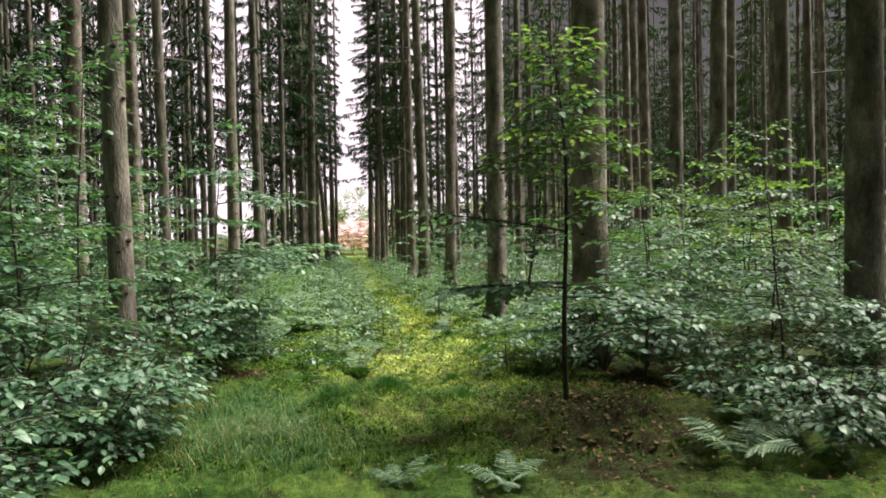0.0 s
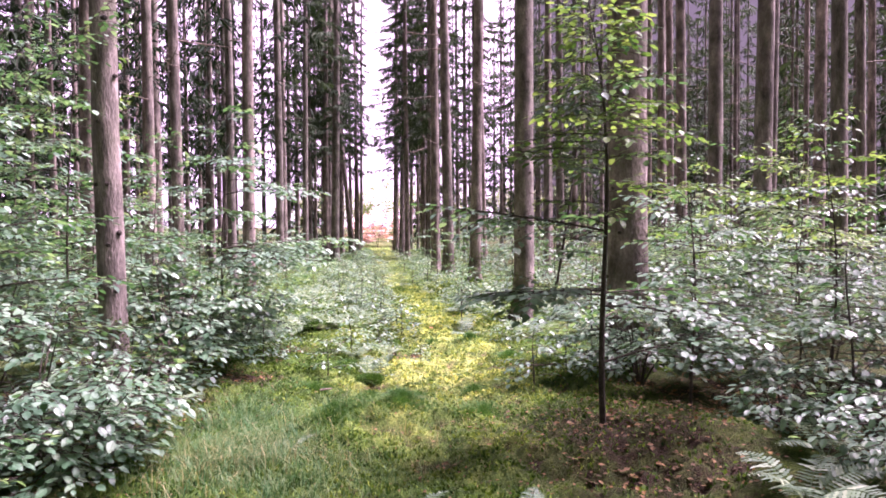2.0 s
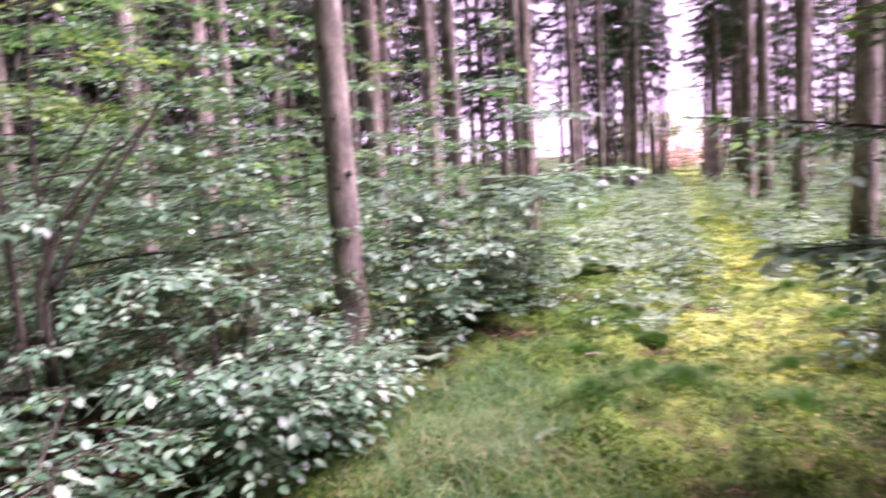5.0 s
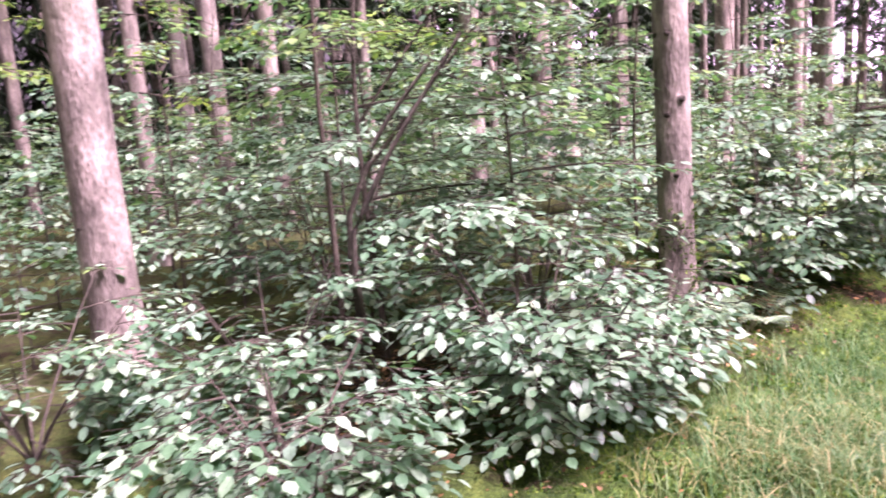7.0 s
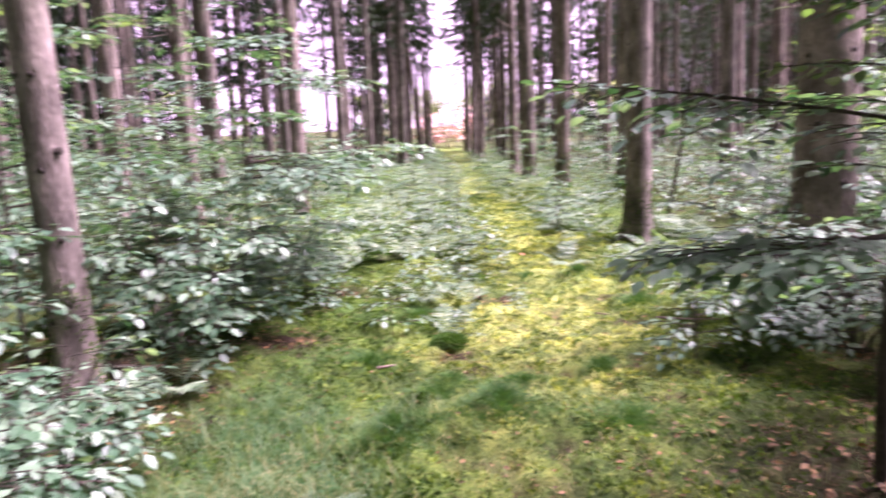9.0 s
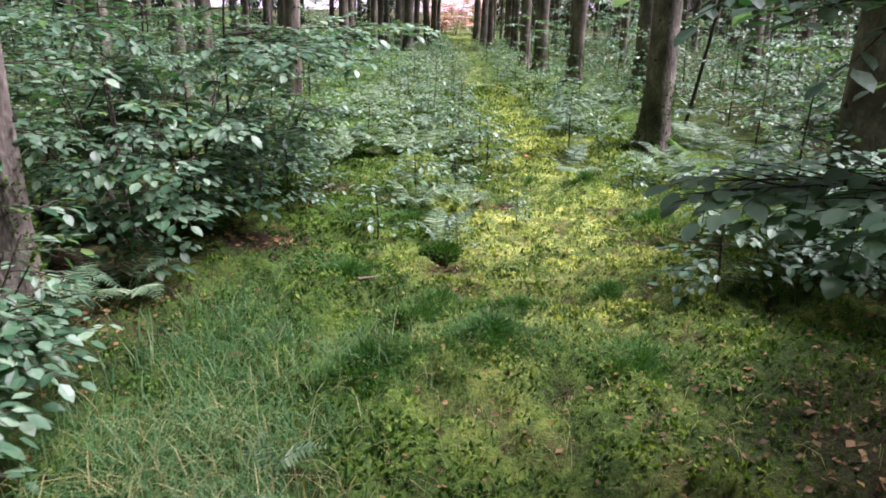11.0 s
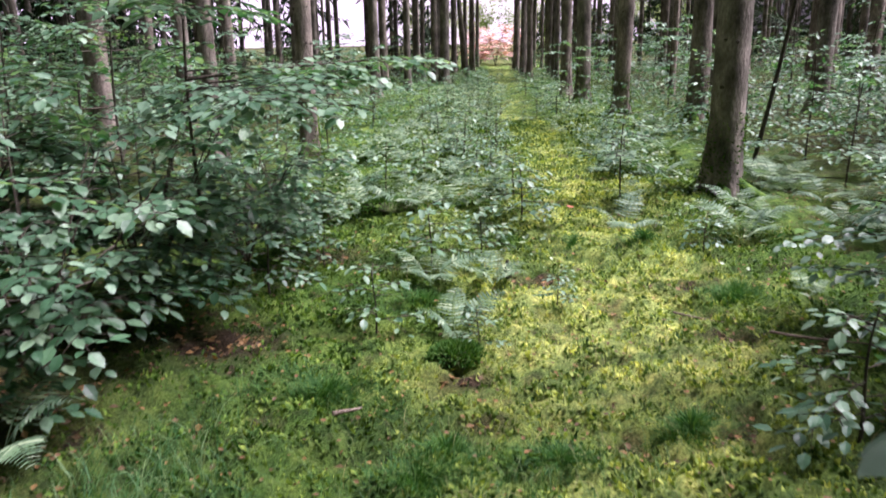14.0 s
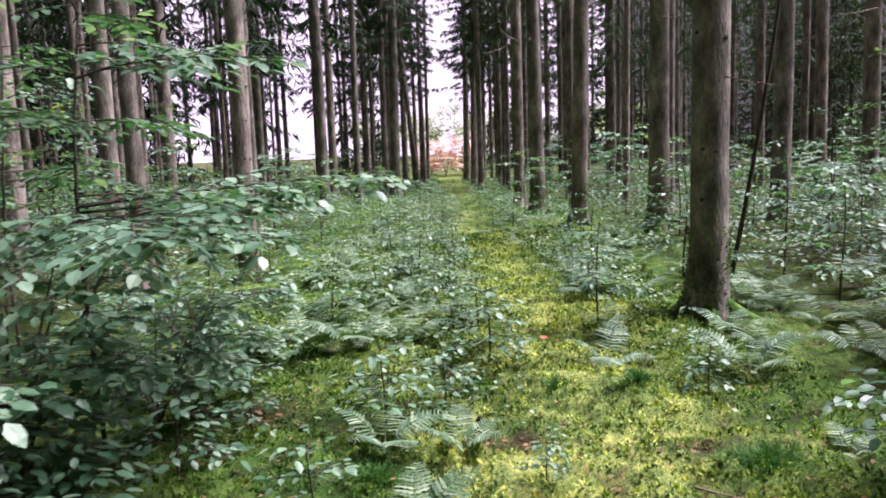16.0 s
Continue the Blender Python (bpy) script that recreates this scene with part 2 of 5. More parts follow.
def rise(x, y):
    """Height of the forest floor."""
    x, y = np.asarray(x, float), np.asarray(y, float)
    z = 0.035 * np.sin(0.9 * x + 0.6 * y) + 0.03 * np.sin(1.7 * x - 1.1 * y + 1.0)
    z = z + 0.012 * np.sin(5.1 * x + 2.3 * y) * np.sin(3.3 * y - 2.2 * x) + 0.009 * np.sin(9.7 * x - 6.1 * y + 0.5) * np.sin(7.9 * y + 4 * x)
    for cx, cy, r, h in ((0.27, 6.5, 0.28, 0.19), (-0.24, 6.28, 0.28, 0.16), (0.44, 7.2, 0.16, 0.07), (-0.04, 7.05, 0.22, 0.08), (-0.5, 7.7, 0.32, 0.07), (1.5, 8.9, 0.25, 0.08), (1.15, 10.0, 0.35, 0.10), (-0.62, 10.75, 0.38, 0.15),
                         (1.7, 7.6, 0.6, 0.10), (2.25, 11.8, 0.7, 0.10), (0.75, 8.2, 0.3, 0.04), (2.3, 5.2, 0.7, 0.10), (1.85, 5.6, 1.0, 0.22), (0.9, 9.1, 0.3, 0.05)):
        z = z + h * np.exp(-((x - cx) ** 2 + (y - cy) ** 2) / r ** 2)
    side = np.clip((np.abs(x - 0.1) - 1.6) / 3, 0, 1)
    z = z + 0.10 * side * (1 + np.sin(0.5 * x + 0.33 * y))
    z = z + (0.065 * cushion(x, y, 0.42, 1) + 0.055 * cushion(x, y, 0.17, 2) + 0.03 * cushion(x, y, 0.085, 3) - 0.05) * np.clip(1.5 - np.abs(x - 0.3) / 3, 0.3, 1)
    far = np.clip((np.hypot(x, y) - 60) / 200, 0, 1)
    return z * (1 - far) - 0.02


def bare_shade(x, y):
    """Where brown leaves and needles lie open: shaded soil by the sapling, the red-brown edge, under the bushes; gaps
    between cushions get painted shade.
    """
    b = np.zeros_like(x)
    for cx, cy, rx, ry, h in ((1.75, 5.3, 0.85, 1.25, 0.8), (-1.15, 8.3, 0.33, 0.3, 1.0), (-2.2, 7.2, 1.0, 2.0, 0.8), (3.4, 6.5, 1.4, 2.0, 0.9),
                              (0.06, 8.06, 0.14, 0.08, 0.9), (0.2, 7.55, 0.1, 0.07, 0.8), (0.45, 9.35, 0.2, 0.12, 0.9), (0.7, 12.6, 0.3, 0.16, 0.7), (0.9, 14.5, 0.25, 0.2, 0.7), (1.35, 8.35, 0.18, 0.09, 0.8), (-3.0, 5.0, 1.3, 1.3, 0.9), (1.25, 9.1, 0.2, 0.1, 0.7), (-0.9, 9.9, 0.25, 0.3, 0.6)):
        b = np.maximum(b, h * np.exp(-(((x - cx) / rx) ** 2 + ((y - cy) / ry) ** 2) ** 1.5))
    # dark tone in the gaps between cushions paints their shade
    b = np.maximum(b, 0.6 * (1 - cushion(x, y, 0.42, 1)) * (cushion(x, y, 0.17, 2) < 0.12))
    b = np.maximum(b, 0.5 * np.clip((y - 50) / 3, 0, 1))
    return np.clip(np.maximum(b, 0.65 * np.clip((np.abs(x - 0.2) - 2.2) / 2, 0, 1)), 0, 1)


def trail(y):
    return np.interp(y, (4, 6, 8, 12, 20, 35, 50), (0.35, 0.5, 0.8, 0.85, 0.6, 0.3, 0.1))


def trod_lit(x, y):
    """How far yellow moss and painted-in light cover the walked line, 0 to 1."""
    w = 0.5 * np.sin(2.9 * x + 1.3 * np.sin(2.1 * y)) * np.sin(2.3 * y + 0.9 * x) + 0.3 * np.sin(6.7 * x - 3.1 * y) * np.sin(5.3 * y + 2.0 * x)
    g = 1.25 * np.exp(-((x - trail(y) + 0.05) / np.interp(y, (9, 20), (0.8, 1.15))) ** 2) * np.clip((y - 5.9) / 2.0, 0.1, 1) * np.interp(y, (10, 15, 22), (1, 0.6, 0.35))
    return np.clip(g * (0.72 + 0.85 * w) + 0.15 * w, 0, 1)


def tube(points, radii, sides=6):
    """Vertices and faces of a tapered tube along points."""
    pts = np.asarray(points, float)
    n = len(pts)
    t = np.gradient(pts, axis=0)
    t /= np.linalg.norm(t, axis=1)[:, None] + 1e-9
    ref = np.where(np.abs(t[:, 2:3]) > 0.9, np.array([[1.0, 0, 0]]), np.array([[0, 0, 1.0]]))
    u = np.cross(t, ref)
    u /= np.linalg.norm(u, axis=1)[:, None]
    w = np.cross(t, u)
    a = np.arange(sides) * 2 * np.pi / sides
    v = pts[:, None] + np.asarray(radii)[:, None, None] * (np.cos(a)[None, :, None] * u[:, None] + np.sin(a)[None, :, None] * w[:, None])
    f = []
    for i in range(n - 1):
        for k in range(sides):
            k2 = (k + 1) % sides
            f.append((i * sides + k, i * sides + k2, (i + 1) * sides + k2, (i + 1) * sides + k))
    return v.reshape(-1, 3), f


def join(pieces):
    vs, fs, n = [], [], 0
    for v, f in pieces:
        vs.append(v)
        fs += [tuple(i + n for i in q) for q in f]
        n += len(v)
    return np.concatenate(vs), fs


LEAF_FULL = (np.array([(0, 0, 0), (.3, .30, .03), (.3, 0, -.01), (.3, -.30, .03), (.68, .26, .0), (.68, 0, -.03), (.68, -.26, .0), (1, 0, -.10)]),
             [(0, 2, 1), (0, 3, 2), (2, 5, 4, 1), (2, 3, 6, 5), (5, 7, 4), (5, 6, 7)])
LEAF_LITE = (np.array([(0, 0, 0), (.5, .34, .05), (1, 0, -.07), (.5, -.34, .05)]), [(0, 2, 1), (0, 3, 2)])


def blades(shape, pos, along, up, size):
    """Many leaves at once: a template laid along each direction, with its face turned up."""
    tv, tf = shape
    pos, along, up = (np.asarray(q, float) for q in (pos, along, up))
    along = along / np.linalg.norm(along, axis=1)[:, None]
    side = np.cross(up, along)
    side /= np.linalg.norm(side, axis=1)[:, None] + 1e-9
    nrm = np.cross(along, side)
    size = np.asarray(size)[:, None, None]
    v = pos[:, None] + size * (tv[None, :, 0:1] * along[:, None] + tv[None, :, 1:2] * side[:, None] + tv[None, :, 2:3] * nrm[:, None])
    k = len(tv)
    f = [tuple(i + j * k for i in q) for j in range(len(pos)) for q in tf]
    return v.reshape(-1, 3), f


def unit(v):
    return v / (np.linalg.norm(v) + 1e-9)


# ---- forest floor ----
def lines(lo, hi, step, far, grow=1.16):
    core = list(np.arange(lo, hi + step / 2, step))
    s, a = step, core[-1]
    while a < far:
        s *= grow
        a += s
        core.append(a)
    s, a = step, core[0]
    while a > -far:
        s *= grow
        a -= s
        core.insert(0, a)
    return np.array(core)


gx, gy = lines(-2.2, 2.9, 0.03, 600, 1.2), lines(3.6, 12.4, 0.03, 600, 1.2)
GX, GY = np.meshgrid(gx, gy)
GZ = rise(GX, GY)
near = np.exp(-((GX - 0.3) / 4) ** 2 - ((GY - 8) / 7) ** 2)
soft = np.zeros_like(GX)
for fx, fy, ph, am in ((23, 11, 0.3, 0.007), (-17, 29, 1.9, 0.007), (41, -13, 4.0, 0.005), (9, 37, 2.2, 0.006), (55, 47, 1.0, 0.004), (-61, 38, 0.2, 0.004)):
    soft += am * np.sin(fx * GX + fy * GY + ph + 1.3 * np.sin(3.1 * GX - 4.3 * GY))
GZ = GZ + near * (soft + 0.006 * rng.standard_normal(GX.shape))
nx, ny = len(gx), len(gy)
idx = np.arange(nx * ny).reshape(ny, nx)
quads = np.stack([idx[:-1, :-1], idx[:-1, 1:], idx[1:, 1:], idx[1:, :-1]], -1).reshape(-1, 4)
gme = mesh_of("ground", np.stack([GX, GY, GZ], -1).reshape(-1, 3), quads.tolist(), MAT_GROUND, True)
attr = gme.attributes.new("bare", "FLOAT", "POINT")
attr.data.foreach_set("value", bare_shade(GX, GY).reshape(-1).astype(np.float32))
attr = gme.attributes.new("trod_lit", "FLOAT", "POINT")
attr.data.foreach_set("value", trod_lit(GX, GY).reshape(-1).astype(np.float32))
ground = tagged(new("ground", gme), "mossy forest floor with brown leaves and needles", "ground", kind="structure")


# the bright sky low over the open fields, far beyond the wood
hz = [(320 * math.sin(a), 320 * math.cos(a), z) for a in np.linspace(-0.75, 0.2, 25) for z in (-2, 190)]
tagged(new("backdrop", mesh_of("backdrop", hz, [(2 * k, 2 * k + 2, 2 * k + 3, 2 * k + 1) for k in range(24)], MAT_HAZE)), "bright pinkish white sky low over open fields", "sky", kind="structure")


# ---- spruces ----
def trunk_mesh(seed, height=24.0, lite=False):
    """A trunk of radius 1 at breast height, with root flare, whorl knots and uneven bark; height in metres."""
    r = np.random.default_rng(seed)
    zs = np.concatenate([[-0.25, -0.05, 0.05, 0.15, 0.28, 0.45, 0.7, 1.0], np.arange(1.4, 9.0, 0.4), np.linspace(9.5, height, 10)])
    sides = 16
    if lite:
        zs, sides = np.array([-0.2, 0.1, 0.3, 0.8, 2, 4, 6.5, 9, 13, 18, height]), 9
    a = np.arange(sides) * 2 * np.pi / sides
    ph = r.uniform(0, 6.28, 4)
    bend = r.normal(0, 0.25, 2)
    v = []
    for z in zs:
        flare = 0.75 * math.exp(-max(z, 0) / 0.22)
        rad = (1.06 - 0.78 * max(z, 0) / height) * np.ones(sides)
        rad = rad * (1 + flare * (0.6 + 0.55 * np.cos(4 * a + ph[0]) * 0.6 + 0.35 * np.cos(3 * a + ph[1])))
        rad = rad * (1 + 0.03 * np.sin(5 * a + ph[2] + 1.7 * z) + 0.02 * r.standard_normal(sides))
        cx, cy = bend * math.sin(z / height * 3.0)
        v += [(cx + q * math.cos(b), cy + q * math.sin(b), z) for q, b in zip(rad, a)]
    f = []
    for i in range(len(zs) - 1):
        for k in range(sides):
            k2 = (k + 1) % sides
            f.append((i * sides + k, i * sides + k2, (i + 1) * sides + k2, (i + 1) * sides + k))
    f.append(tuple((len(zs) - 1) * sides + k for k in range(sides)))
    return mesh_of("trunk", v, f, MAT_BARK, True)


def knot_mesh():
    a = np.arange(7) * 2 * np.pi / 7
    v = [(0.0, q * math.cos(b), q * 0.8 * math.sin(b)) for q in (1.0,) for b in a] + [(0.6, 0.55 * math.cos(b), 0.45 * math.sin(b)) for b in a] + [(0.5, 0, 0)]
    f = [(k, (k + 1) % 7, 7 + (k + 1) % 7, 7 + k) for k in range(7)] + [(7 + k, 7 + (k + 1) % 7, 14) for k in range(7)]
    return mesh_of("knot", v, f, MAT_STEM, True)


def dead_branch_mesh(seed):
    """A bare branch, 1 m long along x, sagging, with side twigs."""
    r = np.random.default_rng(seed)
    s = np.linspace(0, 1, 8)
    main = np.stack([s, 0.10 * np.sin(3 * s + r.uniform(0, 6)), -0.22 * s ** 1.3 + 0.14 * s ** 3], 1)
    pieces = [tube(main, 0.012 * (1 - 0.85 * s) + 0.001, 5)]
    for _ in range(7):
        k = r.uniform(0.25, 0.95)
        p = np.array([np.interp(k, s, main[:, c]) for c in range(3)])
        d = unit(np.array([0.7, r.choice([-1, 1]) * r.uniform(0.4, 1), r.uniform(-0.5, 0.15)]))
        q = np.linspace(0, r.uniform(0.12, 0.4) * (1.1 - k), 4)
        pieces.append(tube(p + q[:, None] * d + np.stack([0 * q, 0 * q, -0.5 * q ** 2], 1), 0.004 * (1 - 0.8 * q / q[-1]) + 0.0005, 4))
    return mesh_of("dead_branch", *join(pieces), MAT_TWIG, True)


def crown_mesh(seed, start, height, reach, count, dense, big=1.0, needles=None):
    """Drooping needle branches in whorls round the upper trunk; wider below, pointed above."""
    r = np.random.default_rng(seed)
    pos, along, up, size = [], [], [], []
    for i in range(count):
        k = (i + r.uniform(0, 1)) / count
        z = start + (height - start) * k ** 1.15
        az = r.uniform(0, 2 * np.pi)
        L = reach * (1 - 0.85 * k) * r.uniform(0.65, 1.15)
        out = np.array([math.cos(az), math.sin(az), 0])
        side = np.array([-out[1], out[0], 0])
        s = np.linspace(0, 1, 3)
        line = np.array([0, 0, z]) + L * s[:, None] * out + np.stack([0 * s, 0 * s, L * (-0.45 * s + 0.22 * s ** 2.2)], 1)
        m = dense
        q = r.uniform(0.12, 1.0, m)
        p = np.stack([np.interp(q, s, line[:, c]) for c in range(3)], 1)
        d = out * r.uniform(0.1, 0.9, (m, 1)) + side * r.choice([-1, 1], (m, 1)) * r.uniform(0.2, 1, (m, 1)) + np.array([0, 0, -1]) * r.uniform(0.15, 1.1, (m, 1))
        pos.append(p), along.append(d), up.append(r.normal(0, 0.6, (m, 3)) + np.array([0, 0, 1.0]))
        size.append(big * r.uniform(0.2, 0.46, m) * (0.6 + 0.4 * min(L, 2.2) / 2.2))
    spray = (np.array([(0, 0, 0), (.4, .07, .02), (1, 0, -.12), (.4, -.07, -.02)]), [(0, 2, 1), (0, 3, 2)])
    lv, lf = blades(spray, np.concatenate(pos), np.concatenate(along), np.concatenate(up), np.concatenate(size))
    return mesh_of("crown", lv, lf, MAT_TWIG, False, needles or MAT_NEEDLE, 0)


TRUNKS = [trunk_mesh(s) for s in (11, 12, 13, 14)]
TRUNKS_FAR = [trunk_mesh(s, lite=True) for s in (15, 16, 17, 18)]
DEAD = [dead_branch_mesh(s) for s in (21, 22, 23, 24)]
KNOT = knot_mesh()
CROWNS = {
    # thin lets sun reach the ride, shade blocks it; both sit out of view
    "thin": [crown_mesh(40, 12.0, 24.5, 1.4, 9, 8, 1.3)],
    "shade": [crown_mesh(41, 6.5, 23.0, 3.0, 60, 16, 2.0)],
    "high": [crown_mesh(31, 11.0, 24.5, 1.7, 30, 9, 1.5), crown_mesh(32, 12.0, 24.5, 1.6, 30, 9, 1.5)],
    "ride": [crown_mesh(33, 5.4, 24.5, 1.6, 84, 56, 1.05, MAT_NEEDLE_LIT), crown_mesh(34, 6.6, 24.5, 1.5, 80, 56, 1.05, MAT_NEEDLE_LIT), crown_mesh(35, 4.6, 22.5, 1.5, 80, 56, 1.05, MAT_NEEDLE_LIT)],
    "dense": [crown_mesh(45, 10.0, 24.0, 2.7, 74, 24, 1.75), crown_mesh(46, 11.0, 24.5, 2.6, 74, 24, 1.75)],
    "low": [crown_mesh(43, 3.6, 21.0, 2.0, 58, 25, 1.25), crown_mesh(44, 4.6, 21.0, 1.9, 56, 25, 1.25)],
    "pale": [crown_mesh(47, 4.2, 21.0, 1.9, 58, 28, 1.15, MAT_NEEDLE_LIT), crown_mesh(48, 5.2, 21.0, 1.9, 58, 28, 1.15, MAT_NEEDLE_LIT)],
    "edge": [crown_mesh(38, 0.5, 20.0, 2.6, 62, 15, 2.3), crown_mesh(39, 0.8, 18.0, 2.5, 60, 15, 2.3)],
}
SPRUCE_LABEL = "tall spruce with a bare grey-brown trunk and dead side branches"


def spruce(x, y, dia, seed, crown="high", dead=6, knots=0, tall=1.0, far=False, label=SPRUCE_LABEL, spread=1.0, lean=0.0):
    r = np.random.default_rng(seed)
    root = new("spruce_tree")
    root.matrix_basis = pose(x, y, float(rise(x, y)) - 0.03, r.normal(0, 0.35), r.normal(0, 0.35) + lean, 0) @ pose(0, 0, 0, 0, 0, r.uniform(0, 360))
    tagged(root, label, "tree", group="spruces of the plantation")
    rad = dia / 2
    part("trunk", (TRUNKS_FAR if far else TRUNKS)[seed % 4], root, m=Matrix.Diagonal((rad, rad, tall, 1)))
    kinds = CROWNS[crown]
    part("crown", kinds[seed % len(kinds)], root, "dark green drooping needle branches", Matrix.Diagonal((spread, spread, tall, 1)))["kind"] = "stuff"
    for i in range(dead):
        z = r.uniform(2.6, 10.0) if i > 2 else r.uniform(1.8, 5.0)
        L = r.uniform(0.35, 1.5) if z > 3.5 else r.uniform(0.15, 0.5)
        az = r.uniform(0, 360)
        at = rad * (1.03 - 0.78 * z / 24) * 0.8
        m = Matrix.Translation((at * math.cos(radians(az)), at * math.sin(radians(az)), z)) @ pose(0, 0, 0, r.uniform(-20, 20), r.uniform(-18, 12), az) @ Matrix.Diagonal((L, L, L, 1))
        part("dead_branch", DEAD[int(r.integers(4))], root, m=m)
    for i in range(knots):
        z = 0.55 + 0.42 * (i // 4) + r.normal(0, 0.03)
        az = 90 * (i % 4) + 47 * (i // 4) + r.normal(0, 18)
        at = rad * (1.04 - 0.78 * z / 24) * 0.97
        q = r.uniform(0.016, 0.03)
        m = Matrix.Translation((at * math.cos(radians(az)), at * math.sin(radians(az)), z)) @ pose(0, 0, 0, 0, 0, az) @ Matrix.Diagonal((q, q, q, 1))
        part("knot", KNOT, root, m=m)
    return root


# trees that stand near the path: x, y, diameter, crown, dead branches, knots
NEAR_SPRUCES = [
    (2.22, 11.78, 0.285, "thin", 4, 40), (2.08, 22.3, 0.30, "thin", 16, 40), (2.42, 19.1, 0.27, "thin", 8, 40), (-1.98, 6.92, 0.205, "high", 5, 32),
    (-2.15, 14.3, 0.21, "high", 5, 32), (-1.65, 31.6, 0.32, "ride", 8, 0), (2.56, 8.12, 0.38, "thin", 6, 14), (-3.3, 14.2, 0.19, "high", 6, 8),
    (-4.15, 15.5, 0.21, "high", 6, 6), (4.55, 6.4, 0.32, "high", 4, 10), (3.4, 17.6, 0.30, "thin", 5, 10), (1.85, 24.2, 0.26, "thin", 12, 4),
    (7.25, 16.5, 0.31, "thin", 5, 4), (-4.25, 4.35, 0.28, "high", 3, 8),
]
for i, (x, y, dia, crown, dead, knots) in enumerate(NEAR_SPRUCES):
    tree = spruce(x, y, dia, 100 + i, crown, dead, knots)
    if i in (0, 1, 2, 6, 10):
        rr = np.random.default_rng(60 + i)
        for k in range(5):
            a, L, s = 1.26 * k + rr.uniform(-0.3, 0.3), rr.uniform(0.3, 0.55), np.linspace(0, 1, 7)
            way = np.stack([(0.6 * dia / 2 + L * s) * math.cos(a) - 0.08 * s ** 2 * math.sin(a), (0.6 * dia / 2 + L * s) * math.sin(a) + 0.08 * s ** 2 * math.cos(a), 0.17 * (1 - s) ** 1.8 - 0.02 - 0.05 * s], 1)
            part("root", mesh_of("root", *tube(way, 0.075 * (1 - 0.7 * s) * dia / 0.28, 8), MAT_MOSS, True), tree, "mossy spreading root")

# the stand behind them, on both sides of the ride
MID_SPRUCES = [
    (6.3, 28.3, .3), (10.6, 41.0, .3), (11.3, 31.9, .3), (10.4, 27.1, .3), (15.0, 37.5, .3), (10.3, 20.0, .3), (10.2, 17.6, .3), (4.3, 32.5, .3),
    (6.6, 36.0, .3), (6.5, 27.3, .3), (6.6, 20.6, .3), (8.9, 23.9, .3), (7.9, 19.9, .3), (-6.1, 23.0, .3), (-4.9, 14.5, .3), (-6.9, 10.8, .3),
    (-8.8, 18.0, .3), (-8.5, 15.6, .3), (-3.5, 20.0, .22), (-5.5, 19.9, .2), (-7.2, 12.9, .3), (-11.7, 9.1, .3), (5.4, 17.9, .3), (9.2, 21.0, .3),
    (-1.75, 39.5, .27), (-2.9, 24.5, .26), (-2.2, 36.0, .28), (-3.3, 28.8, .25), (8.2, 11.5, .32), (6.2, 12.5, .3), (12.0, 13.0, .32), (7.5, 8.0, .3),
]
for i, (x, y, dia) in enumerate(MID_SPRUCES):
    spruce(x, y, dia * 0.95, 200 + i, "ride" if y > 27 and abs(x) < 5 else ("low" if x < 0 and y > 17 else "dense" if x < 0 else "pale" if y > 26 else "thin"), 6)

# the slim trees that line the far end of the ride
for i, (x, y, dia, spread, lean) in enumerate(((1.35, 34.0, .22, 0.75, 0), (1.15, 37.0, .2, 0.65, 0), (1.3, 39.2, .2, 0.9, 0.8), (1.0, 41.5, .19, 0.95, 0), (1.12, 44.0, .2, 1.05, 0), (1.05, 46.8, .2, 1.05, 0), (1.5, 43.0, .2, 0.8, 0),
                                            (-0.98, 35.0, .17, 0.4, -6.5), (-1.2, 37.5, .2, 0.5, -3.0), (-0.95, 41.0, .17, 0.42, 0), (-1.15, 43.5, .19, 0.5, 0), (-0.95, 47.0, .19, 0.45, 0), (-1.5, 45.5, .2, 0.6, 0), (-2.3, 40.5, .22, 1.0, 0), (-2.5, 46.0, .22, 1.0, 0), (-2.1, 33.0, .24, 0.9, 0), (2.3, 37.6, .24, 1.1, 0), (2.5, 42.4, .24, 1.1, 0), (2.0, 46.0, .22, 1.0, 0))):
    spruce(x, y, dia, 230 + i, "ride", 3, far=True, spread=spread, lean=lean)

frng = np.random.default_rng(5)
# unseen spruces added beside and behind the start, only to shade the near ground
for i, (x, y) in enumerate(((5.9, 1.2), (8.8, 0.2), (6.4, -1.8), (7.4, 3.1), (10.1, 3.2), (12.6, 2.4), (12.4, 5.4), (11.8, 7.4))):
    spruce(x, y, 0.3, 300 + i, "shade", 2, far=True)
taken = [(q[0], q[1]) for q in NEAR_SPRUCES + MID_SPRUCES]
count = 0


def in_gap(x, y, wide=0.0):
    """Directions in which the bright fields show between the trunks."""
    bear = math.degrees(math.atan2(-x, y - 3))
    return y > 12 and (8.8 - wide < bear < 10.4 + wide or 15.6 - wide < bear < 16.9 + wide)


far_stand = []


def far_spruce(x, y, dia, seed, crown, tall=1.0):
    """Trees too far off to be told apart: collected, and joined into one stand below."""
    far_stand.append((x, y, dia, seed, crown, tall))


